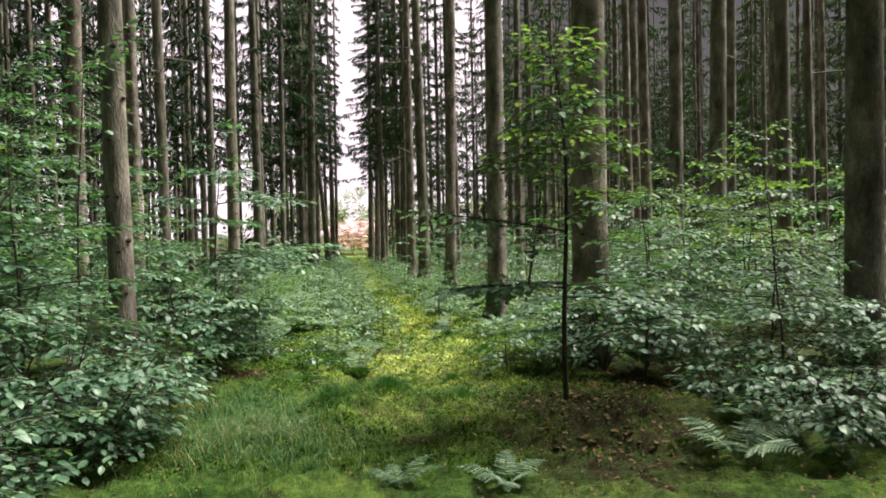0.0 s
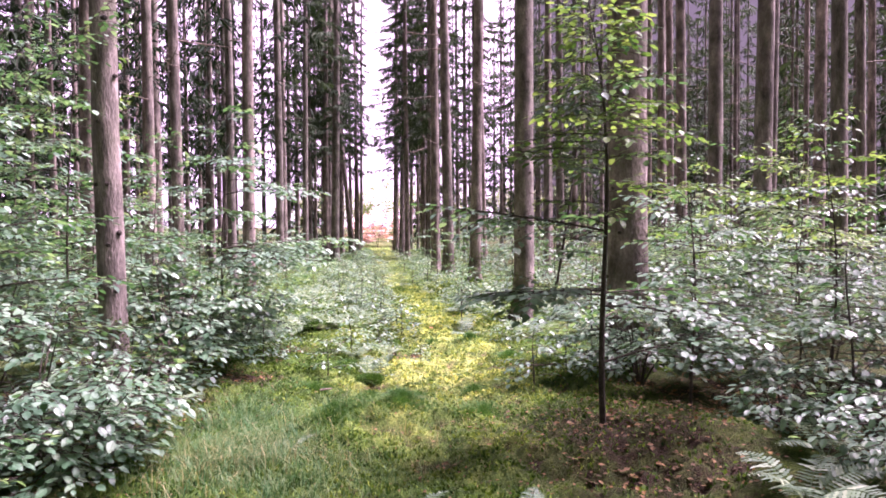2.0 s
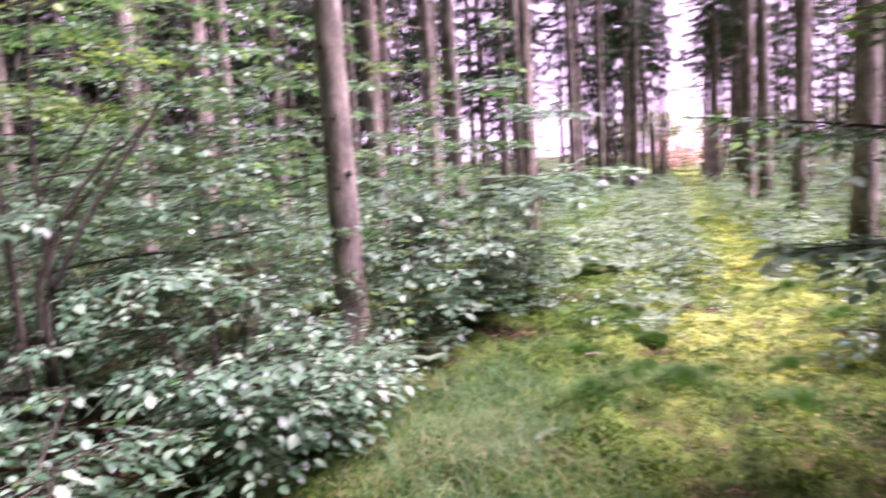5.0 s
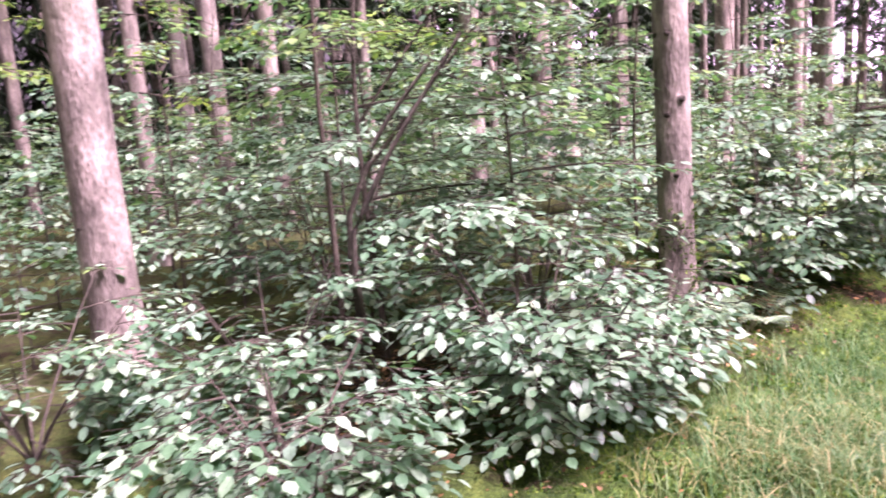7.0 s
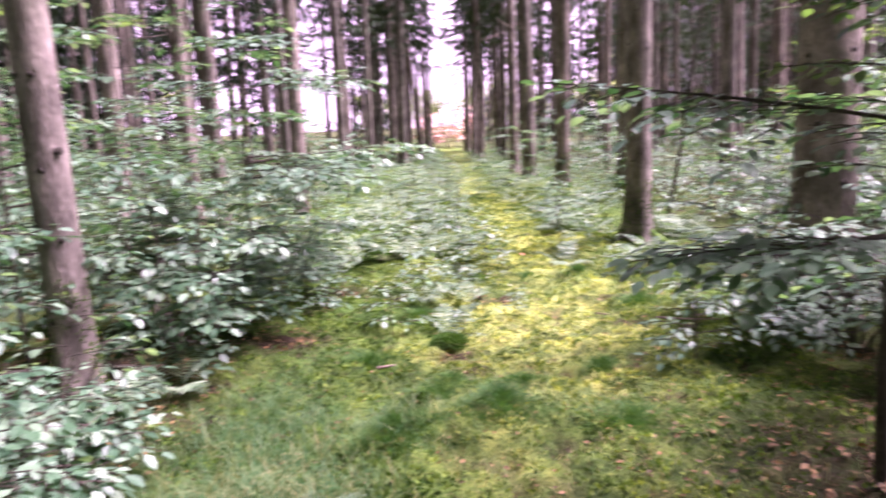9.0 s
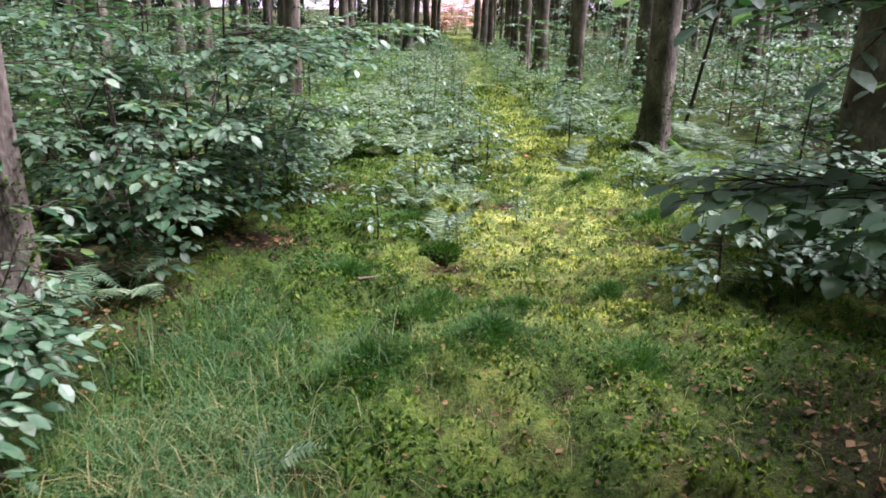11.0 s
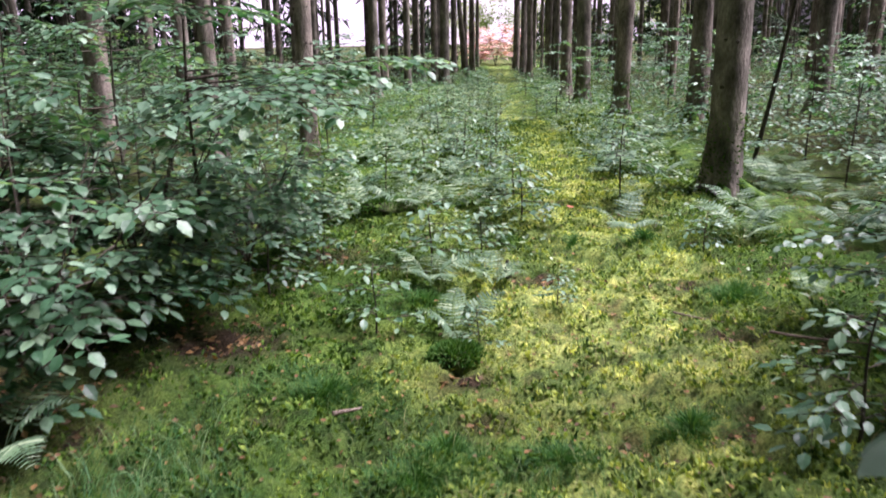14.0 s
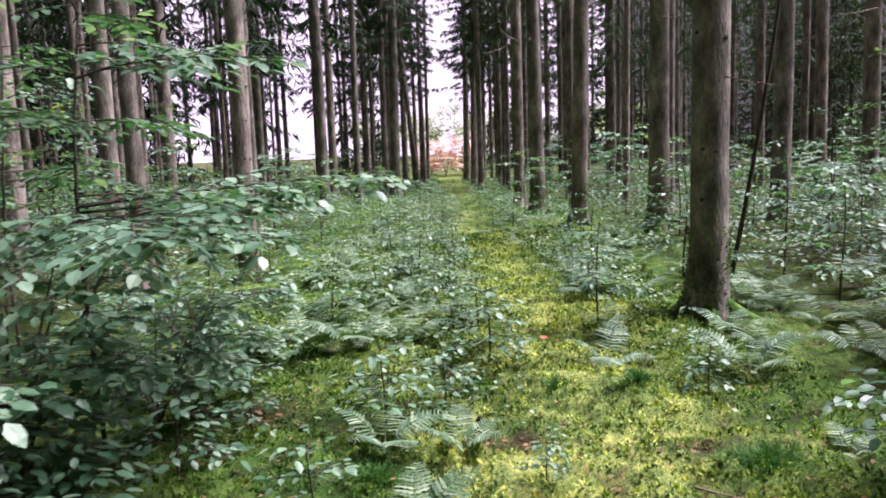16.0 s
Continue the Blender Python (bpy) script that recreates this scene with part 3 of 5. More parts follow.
for gy_ in np.arange(-3.8, 62, 2.6):
    for gx_ in np.arange(-24.4, 26, 2.4):
        x, y = gx_ + frng.uniform(-0.8, 0.8), gy_ + frng.uniform(-0.9, 0.9)
        edge = 1.7 if y > 33 else (2.0 if y > 25 else (3.2 if y > 20.5 else 5.6))
        if y > 46.5:
            edge = 14 if x > 0 else 3.4
        if abs(x) < edge or abs(x) > 18.5 or math.hypot(x, y - 3) < 6.5 or (y < 10 and abs(x) > 17):
            continue
        if in_gap(x, y) or (x < 0 and y > 54 + 0.6 * x):
            continue
        if x > 4 and y < 32 and frng.uniform() < 0.35:
            continue
        if min(math.hypot(x - a, y - b) for a, b in taken) < (1.5 if y < 30 or abs(x) > 4 else 0.9):
            continue
        taken.append((x, y))
        count += 1
        dia = frng.uniform(0.15, 0.25)
        # unseen trees near the start get dense shade crowns to hold back sun
        kind = "ride" if y > 26 and abs(x) < (4 if x < 0 else 2.6) else ("low" if x < 0 and y > 15 else "dense" if x < 0 else ("shade" if y < 2 and x < 14 else "low" if x > 15 else "pale" if y > 31 else "thin"))
        if (y < 36 and abs(x) < 13 and y > 6) or abs(x) < 3:
            spruce(x, y, dia, 400 + count, kind, 2 if y < 28 else 0, far=True)
        else:
            far_spruce(x, y, dia, 400 + count, kind)

# the dense edge of the wood, branched down to the ground
for k in range(230):
    u = k / 230
    if u < 0.3:
        x, y = 23 + frng.uniform(0, 5), -12 + 76 * u / 0.3
    elif u < 0.42:
        x, y = 27 - 25 * (u - 0.3) / 0.12, 63 + frng.uniform(0, 4)
    elif u < 0.55:
        x, y = -1.6 - 27 * (u - 0.42) / 0.13, 56 - 22 * (u - 0.42) / 0.13 + frng.uniform(0, 3)
    elif u < 0.8:
        x, y = -22 - frng.uniform(0, 5), 34 - 46 * (u - 0.55) / 0.25
    else:
        # this row stands unseen behind the start, added to cut sky light
        x, y = -27 + 54 * (u - 0.8) / 0.2, -13 - frng.uniform(0, 4)
    if in_gap(x, y, 0.35) or abs(x) < 3.2 or (u >= 0.8 and k % 2):
        continue
    far_spruce(x, y, 0.26, 800 + k, "edge", frng.uniform(0.8, 1.05) * (0.85 if x > 5 and y > -5 else 1))


# young spruces that close the view deep in the stand
for k in range(90):
    x, y = (frng.uniform(15, 22), frng.uniform(4, 50)) if k < 45 else (-frng.uniform(12.5, 20), frng.uniform(8, 42))
    if not in_gap(x, y, 0.5) and min(math.hypot(x - a, y - e) for a, e in taken) > 0.8:
        taken.append((x, y))
        far_spruce(x, y, 0.16, 1000 + k, "edge", frng.uniform(0.42, 0.58) if x > 0 else frng.uniform(0.6, 0.95))


def lists_of(me):
    v = np.empty(len(me.vertices) * 3)
    me.vertices.foreach_get("co", v)
    return v.reshape(-1, 3), [tuple(p.vertices) for p in me.polygons], [p.material_index for p in me.polygons]


LISTS = {}
sv, sf, sm, sn = [], [], [], 0
for x, y, dia, seed, crown, tall in far_stand:
    kinds = CROWNS[crown]
    turn = 1.7 * seed
    ct, st = math.cos(turn), math.sin(turn)
    for me, sc, shift in ((TRUNKS_FAR[seed % 4], dia / 2, 0), (kinds[seed % len(kinds)], 1.0, 1)):
        if me.name not in LISTS:
            LISTS[me.name] = lists_of(me)
        v, f, mi = LISTS[me.name]
        sv.append(np.stack([x + sc * (ct * v[:, 0] - st * v[:, 1]), y + sc * (st * v[:, 0] + ct * v[:, 1]), float(rise(x, y)) - 0.03 + tall * v[:, 2]], 1))
        sf += [tuple(q + sn for q in p) for p in f]
        # needles right of x = 4 take the lit copy, painting hazy sun on them
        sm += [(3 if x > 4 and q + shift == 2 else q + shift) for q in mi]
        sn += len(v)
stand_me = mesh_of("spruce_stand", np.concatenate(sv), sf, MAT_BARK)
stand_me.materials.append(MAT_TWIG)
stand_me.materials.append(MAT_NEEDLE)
stand_me.materials.append(MAT_NEEDLE_LIT)
stand_me.polygons.foreach_set("material_index", sm)
tagged(new("spruce_stand", stand_me), "dense stand of dark spruces far back in the wood", "forest", kind="stuff")


# ---- broadleaf saplings ----
def branch_shape(r, L, az, lift, droop, leaf, full, spacing=0.045, drop_leaf=0.26):
    """One branch from the origin: the main twig, its side twigs, and leaves in flat sprays to both sides."""
    out = np.array([math.cos(az), math.sin(az), 0])
    side = np.array([-out[1], out[0], 0])
    s = np.linspace(0, 1, 7 if full else 4)
    wob = r.normal(0, 0.05) * np.sin(s * 3)
    line = L * (s[:, None] * out + wob[:, None] * side + np.stack([0 * s, 0 * s, lift * s - droop * s ** 2], 1))
    main = tube(line, 0.0065 * max(L, 0.35) * (1 - 0.85 * s) + 0.0008, 5 if full else 3)
    pieces, pos, along = [], [], []

    def leaves_on(p, first, wing):
        n = max(2, int(np.linalg.norm(p[-1] - p[0]) / spacing))
        q = np.linspace(first, 1.0, n)
        t = np.linspace(0, 1, len(p))
        pp = np.stack([np.interp(q, t, p[:, c]) for c in range(3)], 1)
        d0 = unit(p[-1] - p[0])
        w = unit(np.cross((0, 0, 1), d0))
        sg = np.where(np.arange(n) % 2 == 0, 1.0, -1.0)
        sg[-1] = 0.0
        dd = d0 * 0.75 + (sg * wing)[:, None] * w + r.normal(0, 1, (n, 3)) * np.array([0.18, 0.18, 0.15])
        dd[:, 2] -= drop_leaf * r.uniform(0.2, 1.4, n)
        pos.append(pp + r.normal(0, 0.008, (n, 3)))
        along.append(dd)

    leaves_on(line, 0.25, 0.8)
    m = max(3, int(L / (1.15 * spacing)))
    for i in range(m):
        k = 0.15 + 0.8 * (i + r.uniform(0, 0.7)) / m
        p0 = np.array([np.interp(k, s, line[:, c]) for c in range(3)])
        tl = L * r.uniform(0.28, 0.55) * (1.08 - k) + 0.06
        d = unit(out * 0.75 + side * (1 if i % 2 else -1) * r.uniform(0.4, 1.1) + np.array([0, 0, r.normal(0.03, 0.16)]))
        q = np.linspace(0, 1, 3 if full else 2)
        p = p0 + tl * q[:, None] * d + np.stack([0 * q, 0 * q, -0.12 * tl * q ** 2], 1)
        pieces.append(tube(p, 0.0022 * (1 - 0.8 * q) + 0.0006, 3))
        leaves_on(p, 0.3, 0.85)
    pos, along = np.concatenate(pos), np.concatenate(along)
    n = len(pos)
    up = np.array([0, 0, 1.0]) + r.normal(0, 0.12, 3) + r.normal(0, 0.12, (n, 3))
    return main, join(pieces), (pos, along, up, leaf * r.uniform(0.6, 1.15, n))


def hang_branch(root, p0, shape, material, full, singles, r):
    """A branch under its plant; its twigs and leaves are one mesh below it, but for the leaves that stand singly."""
    main, twigs, spray = shape
    if not full:
        lv, lf = blades(LEAF_LITE, *spray)
        wood = join([main, twigs])
        v, f = join([wood, (lv, lf)])
        part("branch", mesh_of("branch", v, f, MAT_STEM, False, material, len(wood[1])), root, m=Matrix.Translation(p0))["kind"] = "stuff"
        return 0
    b = part("branch", mesh_of("branch", *main, MAT_STEM), root, m=Matrix.Translation(p0))
    made = 0
    if singles > 0:
        made = single_leaves(b, spray, material, singles, r)
        spray = tuple(q[made:] for q in spray)
    v, f = twigs
    k = len(f)
    if len(spray[0]):
        v, f = join([twigs, blades(LEAF_FULL, *spray)])
    part("foliage", mesh_of("foliage", v, f, MAT_STEM, False, material, k), b)["kind"] = "stuff"
    return made


LEAF_MESHES = {}


def one_leaf(material):
    if material.name not in LEAF_MESHES:
        s = np.array([0.0, 0.12, 0.26, 0.42, 0.58, 0.74, 0.88, 1.0])
        w = 0.31 * np.array([0.08, 0.62, 0.93, 1.0, 0.93, 0.72, 0.4, 0.02])
        v = [(-0.12, 0.008, 0.01), (-0.12, -0.008, 0.01)]
        for k in range(8):
            dip = -0.10 * s[k] ** 2
            v += [(s[k], w[k], dip + 0.10 * w[k] + 0.012 * (-1) ** k), (s[k], 0, dip - 0.012), (s[k], -w[k], dip + 0.10 * w[k] - 0.012 * (-1) ** k)]
        f = [(0, 1, 4, 3), (0, 3, 2)] + [(2 + 3 * k + q, 3 + 3 * k + q, 6 + 3 * k + q, 5 + 3 * k + q) for k in range(7) for q in (0, 1)]
        LEAF_MESHES[material.name] = mesh_of("leaf", v, f, material, True)
    return LEAF_MESHES[material.name]


def single_leaves(holder, spray, material, limit, r):
    """Leaves as pieces of their own under their branch; returns how many were made."""
    pos, along, up, size = spray
    for p, a, u, s in list(zip(pos, along, up, size))[:limit]:
        a = unit(a)
        w = unit(np.cross(u, a))
        nrm = np.cross(a, w)
        part("leaf", one_leaf(material), holder, m=Matrix(((s * a[0], s * w[0], s * nrm[0], p[0]), (s * a[1], s * w[1], s * nrm[1], p[1]), (s * a[2], s * w[2], s * nrm[2], p[2]), (0, 0, 0, 1))))
    return min(limit, len(pos))


def sapling(x, y, height, seed, name="beech_sapling", label="young beech sapling with flat layered leaf sprays", branches=14, reach=0.9, first=0.25, leaf=0.07,
            material=None, lean=(0, 0), full=True, extra=(), singles=0, thick=0.012, spacing=0.047, hang=0.24, group="saplings of the undergrowth", young_top=0.0, category="sapling", slim=None):
    material = material or MAT_LEAF
    r = np.random.default_rng(seed)
    root = new(name)
    root.matrix_basis = pose(x, y, float(rise(x, y)) - 0.01, 0, 0, 0)
    tagged(root, label, category, group=group)
    s = np.linspace(0, 1, 12)
    stem = np.stack([lean[0] * s + 0.03 * height * np.sin(4 * s + r.uniform(0, 6)) * s, lean[1] * s + 0.03 * height * np.sin(5 * s + r.uniform(0, 6)) * s, height * s - 0.05], 1)
    stem_ob = part("stem", mesh_of("stem", *tube(stem, thick * (1 - 0.85 * s) + 0.0015, 7), MAT_STEM, True), root, "slim dark grey stem")
    plan = []
    for i in range(branches):
        k = first + (0.98 - first) * (i + r.uniform(0.1, 0.9)) / branches
        L = reach * (1.0 - 0.72 * ((k - first) / (1 - first)) ** 1.4) * r.uniform(0.7, 1.15)
        plan.append((k, L, 2.4 * i + r.uniform(-0.5, 0.5), r.uniform(0.05, 0.28) + 0.4 * (k > 0.85), r.uniform(0.1, 0.28)))
    if slim is not None:
        plan = [(k, L * (0.6 if k < 0.62 and math.cos(az - slim) > 0.3 else 1.0), az, lift, droop) for i, (k, L, az, lift, droop) in enumerate(plan) if k > 0.72 or (math.cos(az - slim) > -0.3 and (k > 0.62 or i % 2)) or (k > 0.55 and i % 3 == 0)]
    plan = list(extra) + plan
    for k, L, az, lift, droop in plan:
        shape = branch_shape(r, L, az, lift, droop, leaf, full, spacing, hang)
        p0 = np.array([np.interp(k, s, stem[:, c]) for c in range(3)])
        mat = MAT_LEAF_YOUNG if r.uniform() < young_top * (k > 0.5) else material
        singles -= hang_branch(root, p0, shape, mat, full, singles, r)
    return root


def bush(x, y, height, radius, seed, stems=6, name="beech_bush", label="low beech bush with pale glossy leaves", leaf=0.07, material=None, full=True, singles=0, spacing=0.047):
    """Several stems from one foot, leaning outwards, leafy from near the ground."""
    material = material or MAT_LEAF
    r = np.random.default_rng(seed)
    root = new(name)
    root.matrix_basis = pose(x, y, float(rise(x, y)) - 0.01)
    tagged(root, label, "bush", group="bushes beside the path")
    for i in range(stems):
        az = 2 * np.pi * i / stems + r.uniform(-0.4, 0.4)
        tip = np.array([radius * math.cos(az) * r.uniform(0.3, 0.9), radius * math.sin(az) * r.uniform(0.3, 0.9), height * r.uniform(0.75, 1.05)])
        s = np.linspace(0, 1, 7)
        line = np.stack([tip[0] * s, tip[1] * s, tip[2] * s ** 0.8 - 0.02], 1)
        part("stem", mesh_of("stem", *tube(line, 0.008 * (1 - 0.8 * s) + 0.001, 5), MAT_STEM), root)
        for j in range(6):
            k = 0.15 + 0.83 * (j + r.uniform(0, 1)) / 6
            p0 = np.array([np.interp(k, s, line[:, c]) for c in range(3)])
            shape = branch_shape(r, radius * r.uniform(0.45, 0.85) * (1.15 - 0.5 * k), az + r.uniform(-1.9, 1.9), r.uniform(0.02, 0.28), 0.22, leaf, full, spacing)
            singles -= hang_branch(root, p0, shape, material, full, singles, r)
    return root


# the sapling with the long low spray, beside the path
sapling(1.55, 5.5, 2.85, 51, label="tall young beech sapling with a thin dark stem over bare soil", branches=78, reach=0.7, first=0.40, thick=0.022, young_top=0.8, leaf=0.072, singles=300, hang=0.18, lean=(-0.06, 0.05),
        extra=[(0.335, 0.98, 3.4, 0.05, 0.05), (0.325, 0.88, 3.1, 0.06, 0.07), (0.34, 0.75, 3.7, 0.06, 0.07), (0.47, 1.2, 3.15, 0.2, 0.06), (0.17, 1.1, -0.35, 0.4, 0.2), (0.27, 1.0, 1.2, 0.08, 0.15), (0.30, 1.1, -0.9, 0.08, 0.15), (0.33, 1.0, 0.3, 0.08, 0.15)], slim=3.4)
# forked sapling among the bushes
sapling(-3.0, 5.35, 3.5, 52, label="forked young beech with slanting dark stems", branches=18, reach=1.15, first=0.3, thick=0.02, lean=(-0.2, 0.1), young_top=0.25,
        extra=[(0.32, 1.9, 0.75, 1.15, 0.0), (0.4, 1.5, 0.95, 1.3, 0.0), (0.25, 1.3, -0.2, 0.25, 0.15), (0.28, 1.2, 0.6, 0.2, 0.2)])
fork = new("dead_sapling")
fork.matrix_basis = pose(0, 0, 0)
tagged(fork, "dark forked stems of a young beech slanting among the leaves", "sapling")
for pts in ((((-2.74, 4.91, 0.95), (-2.58, 5.03, 1.40), (-2.36, 5.19, 1.71)), (-2.75, 4.98, 0.0)), (((-2.58, 4.79, 0.90), (-2.40, 4.93, 1.32), (-2.12, 5.15, 1.82)), (-2.6, 4.9, 0.05)), (((-2.93, 4.99, 0.10), (-2.94, 4.98, 1.07), (-2.95, 4.97, 1.58), (-2.94, 4.98, 2.05)),)):
    way = np.array(sorted([q for grp in pts for q in (grp if isinstance(grp[0], tuple) else (grp,))], key=lambda q: q[2]))
    k = np.linspace(0, 1, len(way))
    s = np.linspace(0, 1, 12)
    line = np.stack([np.interp(s, k, way[:, q]) for q in range(3)], 1)
    part("stem", mesh_of("stem", *tube(line, 0.017 * (1 - 0.6 * s) + 0.002, 7), MAT_STEM, True), fork)
bush(-1.72, 5.22, 0.72, 0.66, 53, 9, singles=300, label="low beech bush with pale shining leaves")
bush(-2.15, 4.05, 0.6, 0.7, 54, 8)
bush(-1.6, 5.9, 0.8, 0.5, 171, 7)
bush(-1.95, 5.35, 0.95, 0.7, 161, 9)
bush(-2.7, 6.4, 1.1, 0.8, 162, 9)
bush(-3.7, 5.6, 1.2, 0.9, 163, 9)
bush(-3.6, 3.6, 0.8, 0.8, 164, 8)
bush(-1.55, 9.9, 0.8, 0.7, 165, 8)
bush(-1.6, 11.0, 0.8, 0.7, 166, 8)
bush(2.45, 7.4, 0.9, 0.75, 167, 9)
bush(3.6, 8.9, 1.1, 0.9, 168, 9)
bush(3.4, 6.1, 0.7, 0.6, 169, 7)
bush(4.3, 5.6, 0.9, 0.8, 170, 8)
bush(-2.9, 4.5, 0.8, 0.7, 74, 8)
bush(-1.85, 3.9, 0.4, 0.5, 75, 6)
bush(-1.75, 7.75, 1.1, 0.75, 55, 10, label="dark green beech bush hanging over the grass", leaf=0.078)
bush(-1.7, 8.7, 1.2, 0.8, 56, 10, label="dark green beech bush hanging over the grass", leaf=0.078)
bush(-2.6, 8.3, 1.3, 0.8, 76, 8, label="dark green beech bush hanging over the grass", leaf=0.078)
sapling(-1.6, 9.35, 3.0, 57, label="young beech sapling with long level sprays of pale leaves", branches=12, reach=0.85, first=0.42, young_top=0.0, leaf=0.085, hang=0.18,
        extra=[(0.42, 1.7, -1.05, 0.08, 0.06), (0.43, 1.15, 0.3, 0.06, 0.06), (0.44, 1.65, 0.5, 0.12, 0.07), (0.40, 1.4, -0.5, 0.05, 0.05), (0.64, 1.2, -0.4, 0.1, 0.1), (0.74, 1.0, -1.2, 0.12, 0.12)])
sapling(-2.35, 5.75, 2.2, 58, branches=22, reach=1.0, first=0.2)
sapling(-2.45, 7.3, 3.2, 59, branches=26, reach=1.0, first=0.25, young_top=0.08)
sapling(-3.5, 7.4, 3.4, 60, branches=24, reach=1.25, first=0.15, young_top=0.08)
sapling(-4.3, 6.2, 3.2, 61, branches=22, reach=1.25, first=0.15)
sapling(-2.7, 10.6, 2.7, 62, branches=20, reach=1.1, first=0.15)
sapling(-3.9, 9.6, 3.3, 63, branches=22, reach=1.25, first=0.15, young_top=0.08)
sapling(-5.2, 8.2, 3.5, 77, branches=22, reach=1.3, first=0.15, young_top=0.08)
sapling(-5.4, 5.4, 3.1, 78, branches=20, reach=1.25, first=0.15)
# the mass beside the tall sapling
sapling(2.55, 6.5, 1.75, 64, branches=20, reach=1.1, first=0.18)
sapling(3.95, 6.9, 2.45, 65, branches=22, reach=1.3, first=0.18, young_top=0.75)
sapling(3.05, 7.7, 1.9, 66, branches=20, reach=1.2, first=0.18, young_top=0.5)
sapling(2.3, 8.4, 1.15, 67, branches=14, reach=0.8, first=0.2)
sapling(4.6, 8.5, 2.4, 68, branches=20, reach=1.35, first=0.2, young_top=0.7)
sapling(5.6, 7.2, 2.6, 69, branches=20, reach=1.35, first=0.2, young_top=0.6)
sapling(3.8, 10.2, 2.0, 70, branches=18, reach=1.2, first=0.2, young_top=0.7)
sapling(5.4, 10.0, 2.3, 79, branches=18, reach=1.3, first=0.2, young_top=0.6)
sapling(3.3, 5.6, 1.3, 71, branches=16, reach=0.95, first=0.2)
bush(3.1, 4.6, 0.6, 0.65, 72, 8)
bush(2.75, 5.5, 0.4, 0.4, 80, 6)
sapling(1.28, 11.5, 0.85, 73, branches=9, reach=0.35, first=0.45, thick=0.008, label="small beech seedling with a bare lower stem")

# taller young beeches that veil the trunks behind the bushes
for i, (x, y, h) in enumerate(((-4.9, 7.0, 4.2), (-5.8, 9.4, 4.4), (-4.7, 10.8, 3.8), (-6.6, 7.0, 4.6), (-7.4, 10.2, 4.4), (-3.6, 11.6, 3.4), (-6.2, 4.2, 4.0), (-8.2, 6.4, 4.4))):
    sapling(x, y, h, 190 + i, label="tall leafy young beech among the spruce trunks", branches=15, reach=1.5, first=0.2, full=False, spacing=0.055, leaf=0.085, young_top=0.15)

# variants for the undergrowth further off, copied with their parts
SRC = [
    sapling(6.5, 9.6, 2.2, 81, branches=13, reach=1.15, first=0.18, full=False, spacing=0.07, leaf=0.085, young_top=0.2),
    sapling(5.2, 11.4, 1.5, 82, branches=12, reach=1.0, first=0.18, full=False, spacing=0.07, leaf=0.085, young_top=0.2),
    sapling(-4.6, 11.9, 1.3, 83, branches=12, reach=1.0, first=0.15, full=False, spacing=0.07, leaf=0.085),
    sapling(-3.2, 12.6, 1.0, 84, branches=9, reach=0.85, first=0.15, full=False, spacing=0.07, leaf=0.085, label="knee-high beech seedling in the undergrowth"),
]
FAR_SRC = []
for sd, h in ((85, 1.7), (86, 1.2)):
    r = np.random.default_rng(sd)
    shapes = [branch_shape(r, 0.95 * r.uniform(0.5, 1.1), 2.4 * q, r.uniform(0.15, 0.45), 0.3, 0.1, False, 0.09) for q in range(11)]
    bits, wood = [], []
    for q, (main, twigs, spray) in enumerate(shapes):
        z = h * (0.15 + 0.8 * q / 11)
        bits.append((blades(LEAF_LITE, spray[0] * (1.1 - 0.6 * q / 11) + np.array([0, 0, z]), *spray[1:])))
        wood.append((main[0] * (1.1 - 0.6 * q / 11) + np.array([0, 0, z]), main[1]))
    root = new("beech_sapling")
    root.matrix_basis = pose(-5.2 if sd == 85 else 4.6, 14.0, float(rise(-5.2 if sd == 85 else 4.6, 14.0)))
    tagged(root, "leafy beech sapling further back among the trunks", "sapling", group="saplings of the undergrowth")
    s = np.linspace(0, 1, 4)
    part("stem", mesh_of("stem", *tube(np.stack([0.03 * np.sin(4 * s), 0 * s, h * s - 0.05], 1), 0.012 * (1 - 0.8 * s), 4), MAT_STEM), root)
    wv, wf = join(wood)
    v, f = join([(wv, wf)] + bits)
    part("foliage", mesh_of("foliage", v, f, MAT_STEM, False, MAT_LEAF, len(wf)), root)["kind"] = "stuff"
    FAR_SRC.append(root)

urng = np.random.default_rng(15)
spots = []
for k in range(2600):
    y = urng.uniform(0, 49) if k > 500 else urng.uniform(9.5, 22)
    x = urng.uniform(-14, 14)
    inner = 1.5 if y < 13 else 1.15
    if x > 0:
        inner += 0.7 if y < 20 else 0.35
    if y < 9.5:
        inner = 5.8
    if k < 260:
        x, y, inner = -urng.uniform(4.9, 12.5), urng.uniform(-1, 10), 4.9
    if abs(x) < inner or math.hypot(x - 2.2, y - 11.8) < 0.8 or (x > 0 and x < 3.2 and y < 13):
        continue
    if any(math.hypot(x - a, y - b) < (0.8 if y < 22 else 1.15) for a, b in spots):
        continue
    spots.append((x, y))
for i, (x, y) in enumerate(spots[:285]):
    edge = min(1.0, (abs(x) - 1.0) / 2.5)
    s = urng.uniform(0.5, 0.8) + 0.4 * edge
    if y < 19 and abs(x) < 7 and i > 20:
        src = SRC[int(urng.integers(4))] if edge > 0.5 else SRC[2 + int(urng.integers(2))]
    else:
        src = FAR_SRC[int(urng.integers(2))]
    copy_thing(src, pose(x, y, float(rise(x, y)) - 0.01, 0, 0, urng.uniform(0, 360)) @ Matrix.Diagonal((s, s, s, 1)))
